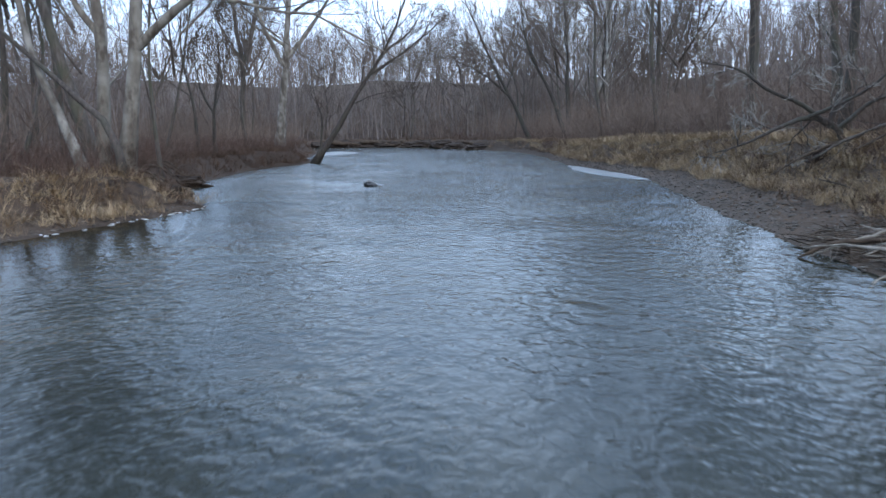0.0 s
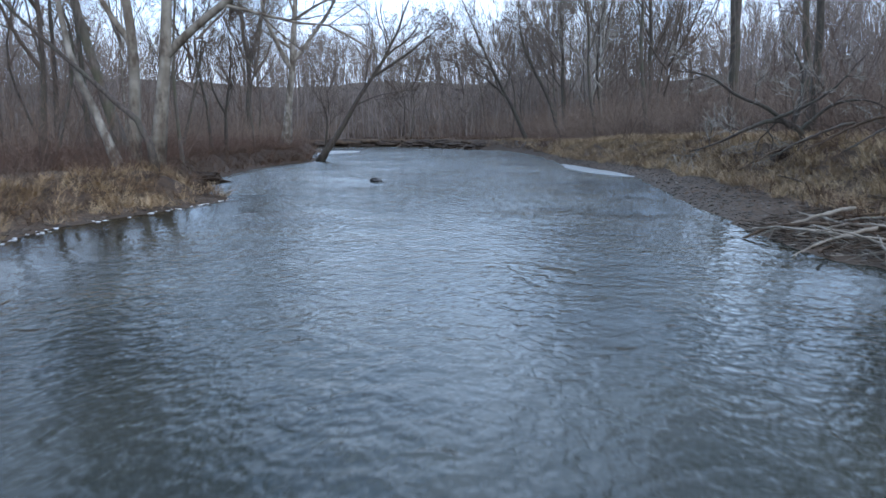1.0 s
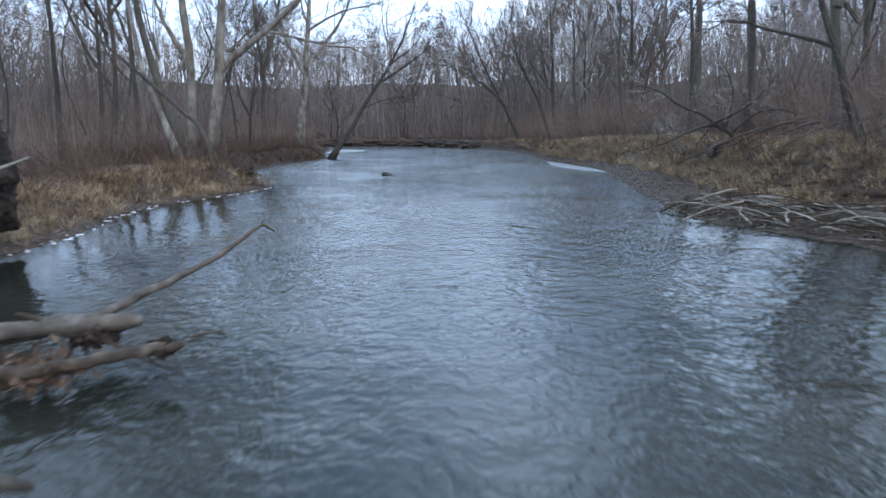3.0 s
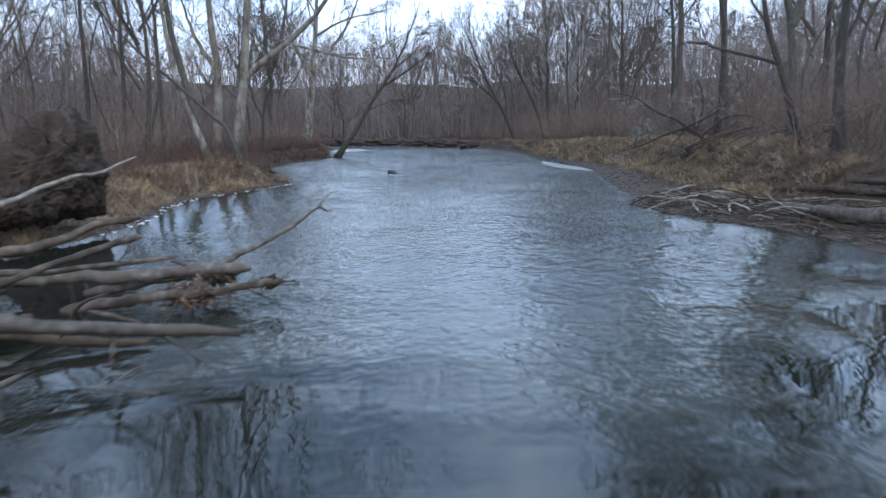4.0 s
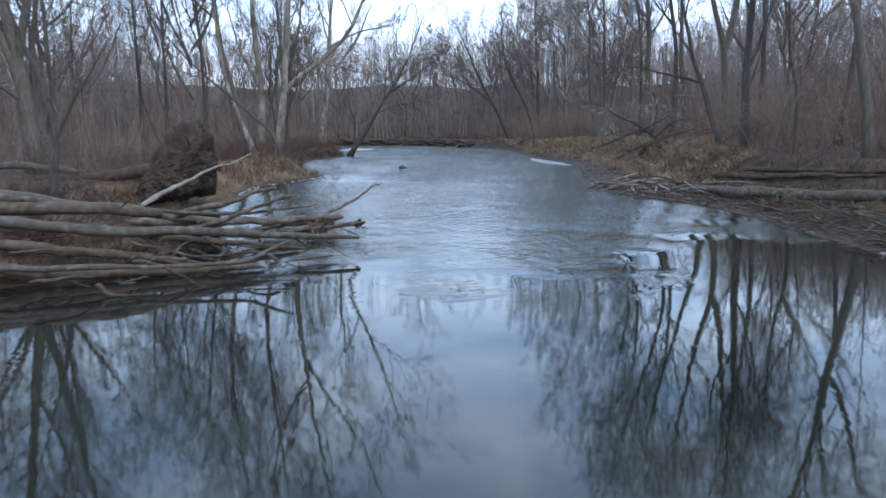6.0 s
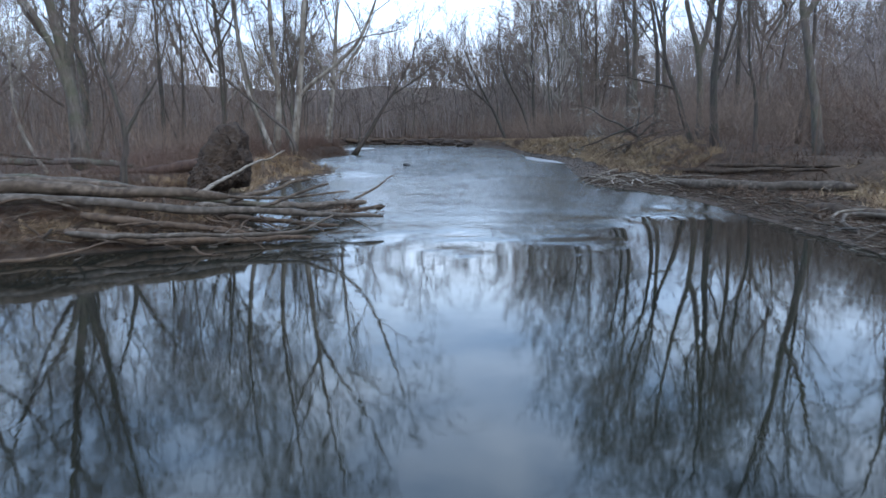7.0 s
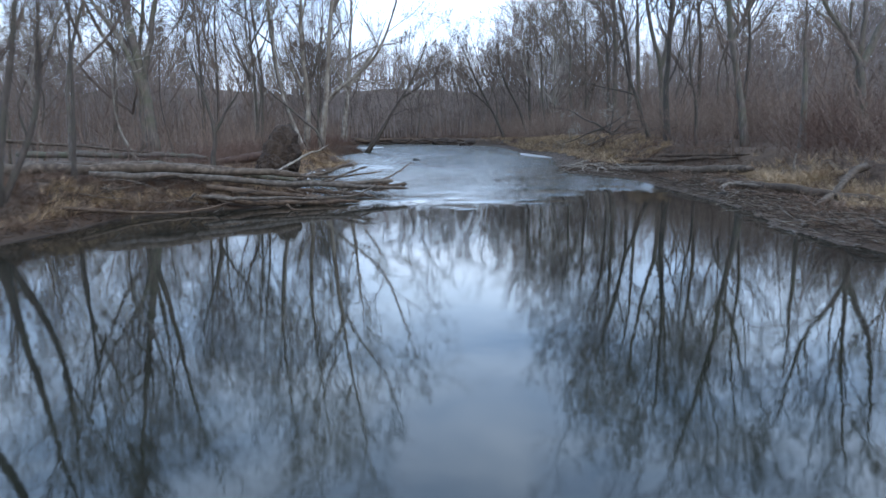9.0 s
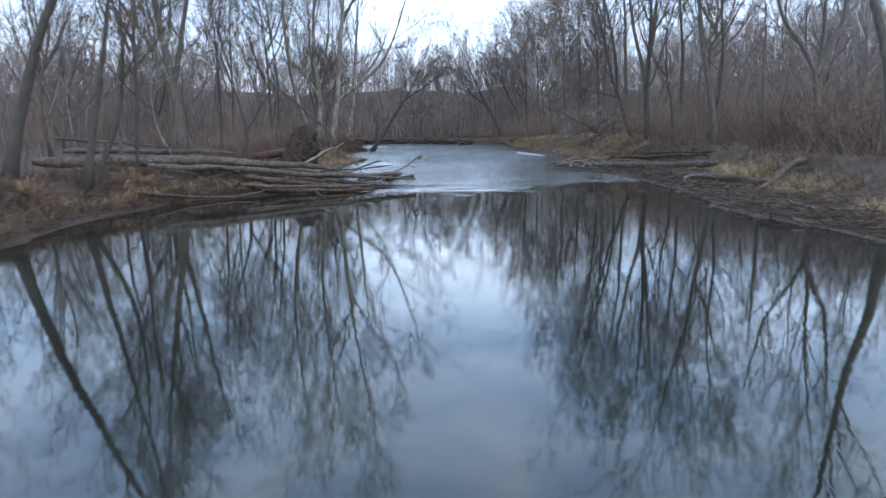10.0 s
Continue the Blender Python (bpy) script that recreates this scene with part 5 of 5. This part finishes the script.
    log("branch", "small twig drifting on the water", 916, [(-2.8, 0.6, 0.02), (-2.6, 0.7, 0.04), (-2.4, 0.68, 0.02)], 0.02, 0.01, M_WETLOG, JAM, 2, 0.2, 5, "branch")
    rng = np.random.default_rng(913)
    for i in range(72):
        x = -3.0 - 9.5 * rng.uniform() ** 0.8
        y = -5.0 + 0.25 * (x + 7) + rng.normal(0, 1.7)
        z = max(on_ground(x, y, 0), 0.05) + rng.uniform(0.03, 0.45)
        a = rng.normal(0.1, 0.95)
        ln = rng.uniform(0.4, 1.9)
        dx, dy, dz = math.cos(a) * ln / 2, math.sin(a) * ln / 2, rng.normal(-0.05, 0.14) * ln
        log("branch", "weathered driftwood branch caught in the jam", 960 + i, [(x - dx, y - dy, z - dz), (x + rng.normal(0, 0.16), y + rng.normal(0, 0.12), z + rng.normal(0, 0.08)), (x + dx, y + dy, z + dz)],
            rng.uniform(0.015, 0.05), 0.010, (M_DRIFT, M_WETLOG, M_GREYLOG, M_WETLOG)[i % 4], JAM, 2, 0.45, 6, "branch")
    # clumps of leaves caught on the twigs
    for i, (x, y, z, r, mat) in enumerate([(-3.6, -1.4, 0.24, 0.36, M_LITTER), (-3.4, -0.5, 0.35, 0.2, M_SOIL), (-2.5, -1.05, 0.38, 0.10, M_SOIL), (-6.0, -5.6, 0.25, 0.35, M_LITTER), (-8.6, -5.2, 0.5, 0.4, M_LITTER)]):
        n = 420
        c = rng.normal(0, 1, (n, 3)) * np.array([r, r * 0.8, r * 0.45]) * 0.55
        u, v = rng.normal(0, 0.032, (n, 3)), rng.normal(0, 0.022, (n, 3))
        V = np.stack([c - u, c - v, c + u, c + v], 1).reshape(-1, 3)
        k = np.arange(n)[:, None] * 4
        ob = new("leaf_clump", mesh_np("leaf_clump", V, [k + np.array([[0, 1, 2, 3]])], mat, False))
        ob.location = (x, y, z)
        tagged(ob, "clump of sodden brown leaves caught on the branches", "leaves", JAM, "stuff")


log_jam()


def uprooted_tree():
    """The upturned root plate with its soil and the fallen trunk behind it."""
    rng = np.random.default_rng(950)
    cx, cy, cz = -9.2, 5.4, 1.65
    e = thing("fallen_tree", "uprooted fallen tree with a dark upturned root plate", "fallen tree", "", (cx, cy, 0.7))
    nrm = Vector((0.97, -0.22, 0.08)).normalized()
    side, upv = Vector((0.22, 0.97, 0)).normalized(), Vector((0, 0, 1))
    bm = bmesh.new()
    bmesh.ops.create_icosphere(bm, subdivisions=6, radius=1.0)
    for v in bm.verts:
        p = v.co.copy()
        u = p.x * 2.1
        t = (p.y / math.sqrt(max(1e-4, 1 - p.x * p.x)) + 1) / 2
        crest = float(np.interp(u, [-2.1, -1.6, -1.0, -0.3, 0.4, 1.1, 1.7, 2.1], [0.5, 0.9, 1.45, 2.0, 2.45, 2.55, 2.2, 1.5]))
        q = Vector((u, t * crest - 0.2, p.z * (0.75 - 0.2 * t)))
        n = p.normalized() * (0.20 * noise.noise(q * 1.9) + 0.15 * noise.noise(q * 4.3) + 0.13 * abs(noise.noise(q * 8.0)) + 0.10 * noise.noise(q * 17))
        q += n
        v.co = side * q.x + upv * q.y + nrm * q.z
    me = bpy.data.meshes.new("root_plate")
    bm.to_mesh(me)
    bm.free()
    me.polygons.foreach_set("use_smooth", np.full(len(me.polygons), True))
    me.materials.append(M_SOIL)
    part("root_plate", me, e, "dark crumbling soil packed between the roots")
    X, Y = side, upv
    for i in range(46):
        a = i / 46 * 6.283 * 3.0 + rng.normal(0, 0.2)
        q0, q1 = rng.uniform(0.2, 0.8), rng.uniform(1.05, 1.6)
        face = 0.55 if q0 < 0.8 else 0.35
        o = Vector((0, 0, 0.95))
        pts = []
        for u in np.linspace(0, 1, 5):
            q = q0 + (q1 - q0) * u
            pts.append(o + (X * math.cos(a) + Y * math.sin(a)) * q + nrm * (face * (1 - u * 0.9) + rng.normal(0, 0.07)) + Vector(rng.normal(0, 0.06, 3)) - Vector((0, 0, 0.12 * u * u)))
        P = curve_through([tuple(p) for p in pts], 9)
        R = np.linspace(rng.uniform(0.015, 0.04), 0.006, 9)
        part("root", mesh_np("root", *tube_arrays(P[None], R[None], 6, True), (M_SOIL, M_WETLOG)[i % 2]), e)
    P = curve_through([(-0.3, 0.4, 0.85), (-2.0, 0.9, 0.62), (-4.2, 1.6, 0.35), (-6.5, 2.6, 0.18)], 13)
    part("trunk", mesh_np("trunk", *tube_arrays(P[None], (np.linspace(0.26, 0.17, 13) * rng.uniform(0.85, 1.15, 13))[None], 12, True, 0.12, rng), M_REDLOG), e, "reddish rotting trunk lying on the ground")


uprooted_tree()


def far_bank():
    for n, (x, y, ln, r) in enumerate([(-14, 109.5, 6, 0.35), (-10, 108.6, 5, 0.3), (-4.5, 105.6, 4, 0.25), (3.5, 90.5, 3.5, 0.2)]):
        log("log", "dark fallen log lying against the cut bank", 1180 + n, [(x - ln / 2, y + 0.8, 0.9), (x, y + 0.2, 0.55), (x + ln / 2, y - 0.3, 0.25)], r, r * 0.5, M_WETLOG, "", 5, 1.5)


far_bank()


def earth_mounds():
    """Clumps of dark earth and roots slumped along the cut banks."""
    for n, (x, y, w, h) in enumerate([(-16.5, 111.6, 2.6, 1.1), (-12.5, 110.6, 2.0, 0.8), (-9.0, 109.6, 2.4, 1.0), (-3.2, 104.8, 2.2, 1.0), (0.0, 99.4, 1.8, 0.8), (1.8, 94.4, 1.8, 0.9),
                                      (4.2, 88.6, 1.5, 0.7), (-10.4, 28.6, 0.9, 0.55), (-11.3, 33.5, 0.9, 0.5), (12.6, 24.2, 1.0, 0.8), (14.6, 18.6, 1.2, 0.8)]):
        bm = bmesh.new()
        bmesh.ops.create_icosphere(bm, subdivisions=4, radius=1.0)
        for v in bm.verts:
            q = v.co + Vector((n * 7.1, 0, 0))
            k = 1 + 0.30 * noise.noise(q * 1.7) + 0.20 * noise.noise(q * 4.1) + 0.12 * noise.noise(q * 9.0)
            v.co = Vector((v.co.x * w * 1.35 * k, v.co.y * w * 0.6 * k, v.co.z * h * 0.8 * k))
        me = bpy.data.meshes.new("earth_mound")
        bm.to_mesh(me)
        bm.free()
        me.materials.append(M_SOIL)
        ob = new("earth_mound", me)
        ob.location = (x, y, on_ground(x, y, 0) * 0.6)
        tagged(ob, "slumped clump of dark earth and roots on the cut bank", "earth", "slumped earth of the cut banks")
    # roots hanging out of the left bank
    rng = np.random.default_rng(1401)
    for i in range(12):
        x, y = -9.6 - 0.12 * i + rng.normal(0, 0.3), 26.4 + 0.5 * i
        z = on_ground(x - 0.8, y, 0)
        log("root", "bare brown root hanging from the bank edge", 1410 + i, [(x - 0.9, y + rng.normal(0, 0.3), z + 0.1), (x - 0.2, y, z + 0.15), (x + 0.5, y + rng.normal(0, 0.3), max(0.05, z - 0.45))], 0.045, 0.015,
            (M_WETLOG, M_DRIFT)[i % 2], "roots of the left bank", 2, 0.5, 6, "root")


earth_mounds()

BAR = "driftwood on the right gravel bar"


def right_bar():
    log("log", "long dark log lying up the bank", 1001, [(9.6, 14.2, 0.55), (10.6, 12.2, 0.62), (12.3, 8.6, 0.82), (14.2, 4.6, 1.1)], 0.15, 0.06, M_WETLOG, BAR, 6, 1.3)
    log("log", "second dark log beside the first", 1002, [(10.2, 14.6, 0.72), (11.6, 11.6, 0.85), (13.4, 7.4, 1.05), (14.6, 4.0, 1.25)], 0.12, 0.05, M_WETLOG, BAR, 6, 1.3)
    log("log", "thick weathered grey log along the gravel bar", 1003, [(9.3, 9.8, 0.28), (10.1, 7.2, 0.36), (11.7, 3.8, 0.52), (13.4, 0.6, 0.72)], 0.20, 0.17, None, BAR, 5, 1.2)
    log("log", "brown log lying along the water's edge", 1004, [(10.8, -1.4, 0.28), (11.2, -4.2, 0.35), (11.7, -8, 0.40), (12.3, -11.8, 0.45)], 0.17, 0.13, M_WETLOG, BAR, 2)
    log("log", "broken log end propped up from the bar", 1005, [(10.8, -10.7, 0.2), (12.0, -9.4, 0.55), (13.2, -8.0, 0.98), (14.0, -7.2, 1.16), (14.8, -6.2, 1.12)], 0.09, 0.15, M_DRIFT, BAR, 3)
    log("log", "pale broken trunk end with a splintered tip", 1006, [(12.6, 14.6, 0.7), (12.1, 15.4, 0.8), (11.6, 16.2, 0.95)], 0.16, 0.07, M_PALE, BAR, 2)
    log("branch", "pale curved root bending down into the water", 1007, [(11.6, -5.9, 0.36), (10.8, -5.0, 0.46), (10.2, -4.8, 0.42), (9.8, -5.6, 0.26), (9.9, -6.8, 0.05)], 0.065, 0.035, M_GREYLOG, BAR, 2)
    log("branch", "second pale root curling over the waterline", 1011, [(12.0, -4.6, 0.42), (11.0, -4.0, 0.46), (10.3, -4.0, 0.36), (10.0, -4.6, 0.08)], 0.05, 0.03, M_BLEACH, BAR, 1)
    log("branch", "dark curved branch dipping into the river", 1008, [(9.2, 12.2, 0.3), (8.0, 13.2, 0.34), (7.0, 13.7, 0.28), (6.4, 13.9, 0.02)], 0.055, 0.03, M_WETLOG, BAR, 2)
    log("branch", "long thin pale branch hanging over the bar", 1009, [(12.8, 15.2, 1.1), (11.6, 17.2, 0.95), (10.6, 19.0, 0.65), (9.9, 20.6, 0.9)], 0.04, 0.015, None, BAR, 3)
    log("stub", "pale weathered stub standing in the grass", 1012, [(14.3, -1.6, 0.75), (14.28, -1.58, 1.1), (14.3, -1.6, 1.48)], 0.045, 0.03, M_BLEACH, BAR, 0, 0, 6, "stub")
    for n in range(7):
        x, y = 11.2 + 0.5 * n, 22.5 - 1.1 * n
        z = on_ground(x, y, 0)
        log("branch", "dark tangled branch fallen against the bank", 1150 + n, [(x + 1.2, y + 0.8, z + 0.9), (x + 0.3, y + 0.2, z + 0.75), (x - 0.9, y - 0.2, z + 0.35), (x - 2.0, y - 0.7, z - 0.1)], 0.06, 0.02,
            (M_WETLOG, M_DARK)[n % 2], BAR, 4, 1.1, 6, "branch")
    rng = np.random.default_rng(1010)
    for i in range(190):
        if i < 64:
            y, off = rng.uniform(8.0, 14.0), rng.uniform(0.1, 2.4)
        else:
            y, off = rng.uniform(-19, 9), rng.uniform(0.1, 2.6)
        x = float(np.interp(y, SHORE_R[::-1, 1], SHORE_R[::-1, 0])) + off
        z = float(height(np.array([x]), np.array([y]))[0]) + rng.uniform(0.03, 0.26 if i < 64 else 0.18)
        a = rng.normal(2.4 if i < 64 else 1.9, 0.6)
        ln = rng.uniform(0.5, 2.2 if i < 64 else 1.9)
        dx, dy, dz = math.cos(a) * ln / 2, math.sin(a) * ln / 2, rng.normal(0, 0.07) * ln
        log("branch", "bleached driftwood branch lying on the gravel bar", 1020 + i, [(x - dx, y - dy, z + dz), (x + rng.normal(0, 0.08), y + rng.normal(0, 0.08), z + rng.uniform(0, 0.1)), (x + dx, y + dy, z - dz)],
            rng.uniform(0.018, 0.05), 0.010, (M_BLEACH if i < 64 else M_WETLOG, M_BLEACH if i < 64 else M_DRIFT, M_GREYLOG if i < 64 or i % 3 == 0 else M_DRIFT, M_WETLOG)[i % 4], BAR, 2, 0.5, 6, "branch")


right_bar()


def stick_litter():
    """Small broken sticks washed up along both shores."""
    rng = np.random.default_rng(1301)
    A, _, _ = scatter(rng, 40000, (7, 15.5), (-24, 16), lambda x, y, d, r: r & (d > 0.05) & (d < 4.2) & (rng.uniform(size=len(x)) < np.clip(1.2 - d / 4, 0, 1)))
    B, _, _ = scatter(rng, 20000, (-14, -5.5), (-24, 3), lambda x, y, d, r: (~r) & (d > 0.0) & (d < 3.5))
    for name, P, m in (("stick_litter", A[:1300], M_DRIFT), ("stick_litter", np.concatenate([B[:1100], A[1300:3000]]), M_WETLOG), ("stick_litter", A[3000:3450], M_BLEACH)):
        n = len(P)
        a = rng.normal(1.9, 0.9, n)
        L = rng.uniform(0.12, 0.55, n)[:, None]
        D = np.stack([np.cos(a), np.sin(a), rng.normal(0, 0.22, n)], 1) * L
        P = P + np.array([0, 0, 0.03]) + np.stack([0 * a, 0 * a, rng.uniform(0, 0.08, n)], 1)
        mid = P + rng.normal(0, 0.03, (n, 3))
        mid[:, 2] = P[:, 2] + rng.uniform(0, 0.03, n)
        V, F = tube_arrays(np.stack([P - D, mid, P + D], 1), rng.uniform(0.006, 0.018, n)[:, None] * np.array([[1, 0.9, 0.5]]), 3)
        tagged(new(name, mesh_np(name, V, F, m)), "small broken sticks washed up along the shore", "sticks", kind="stuff")


stick_litter()


def ice_sheet(name, label, outline, seed, z=-0.015, thick=0.035):
    """A thin shelf of old ice with an uneven rim."""
    rng = np.random.default_rng(seed)
    c = curve_through([(x, y, 0) for x, y in outline + outline[:1]], 60)[:-1]
    c[:, :2] += rng.normal(0, 0.05, (len(c), 2))
    m = c.mean(0)
    rings = [m + (c - m) * s + np.array([0, 0, z + thick + 0.02 * rng.normal() * (1 - s)]) for s in (0.3, 0.7, 0.97)]
    low = c + np.array([0, 0, z - 0.06])
    V = np.concatenate([[m + np.array([0, 0, z + thick])], *rings, low])
    n = len(c)
    F4, i = [], np.arange(n)
    j = np.roll(i, -1)
    for a in range(3):
        F4.append(np.stack([1 + a * n + i, 1 + (a + 1) * n + i, 1 + (a + 1) * n + j, 1 + a * n + j], 1))
    F3 = np.stack([0 * i, 1 + i, 1 + j], 1)
    tagged(new(name, mesh_np(name, V, [np.concatenate(F4), F3], M_ICE)), label, "ice")


def loose_things():
    ice_sheet("ice_shelf", "white shelf of old ice along the gravel shore", [(7.7, 48.6), (8.7, 44), (9.3, 40), (9.5, 34.6), (8.6, 35.2), (7.6, 39.0), (7.3, 43.5)], 1201)
    ice_sheet("ice_shelf", "white shelf of ice below the far bank", [(-12.9, 74), (-13.8, 82), (-13.0, 89), (-10.6, 87), (-9.6, 82), (-11.2, 77)], 1202)
    # broken white rim of ice along the left shore
    rng = np.random.default_rng(1210)
    sel = SHORE_L[(SHORE_L[:, 1] > 6) & (SHORE_L[:, 1] < 26)]
    P = curve_through([(x, y, 0) for x, y in sel[::3]], 260)
    P = P[rng.uniform(size=len(P)) < np.interp(P[:, 1], [6, 14, 19, 21, 25], [0.25, 0.35, 0.25, 0.5, 0.75])]
    P = P + np.stack([rng.uniform(-0.12, 0.25, len(P)), rng.normal(0, 0.08, len(P)), 0.02 + 0 * P[:, 0]], 1)
    V, F = place_many([stone_template(1220 + i) for i in range(4)], P, np.stack([rng.uniform(0.02, 0.07, len(P)), rng.uniform(0.03, 0.11, len(P)), rng.uniform(0.012, 0.03, len(P))], 1), rng)
    tagged(new("shore_ice", mesh_np("shore_ice", V, F, M_RIM)), "broken white rim of ice along the waterline", "ice", kind="stuff")
    # dark rock standing in the current
    bm = bmesh.new()
    bmesh.ops.create_icosphere(bm, subdivisions=3, radius=0.25)
    for v in bm.verts:
        v.co += v.co.normalized() * (0.09 * noise.noise(v.co * 4) + 0.04 * noise.noise(v.co * 11))
        v.co = Vector((v.co.x * 1.15, v.co.y * 0.9, v.co.z * 0.62))
    me = bpy.data.meshes.new("rock")
    bm.to_mesh(me)
    bm.free()
    me.materials.append(M_ROCK)
    rock = new("rock", me)
    rock.location = (-3.0, 32.8, 0.06)
    tagged(rock, "small wet black rock standing out of the river", "rock")


loose_things()
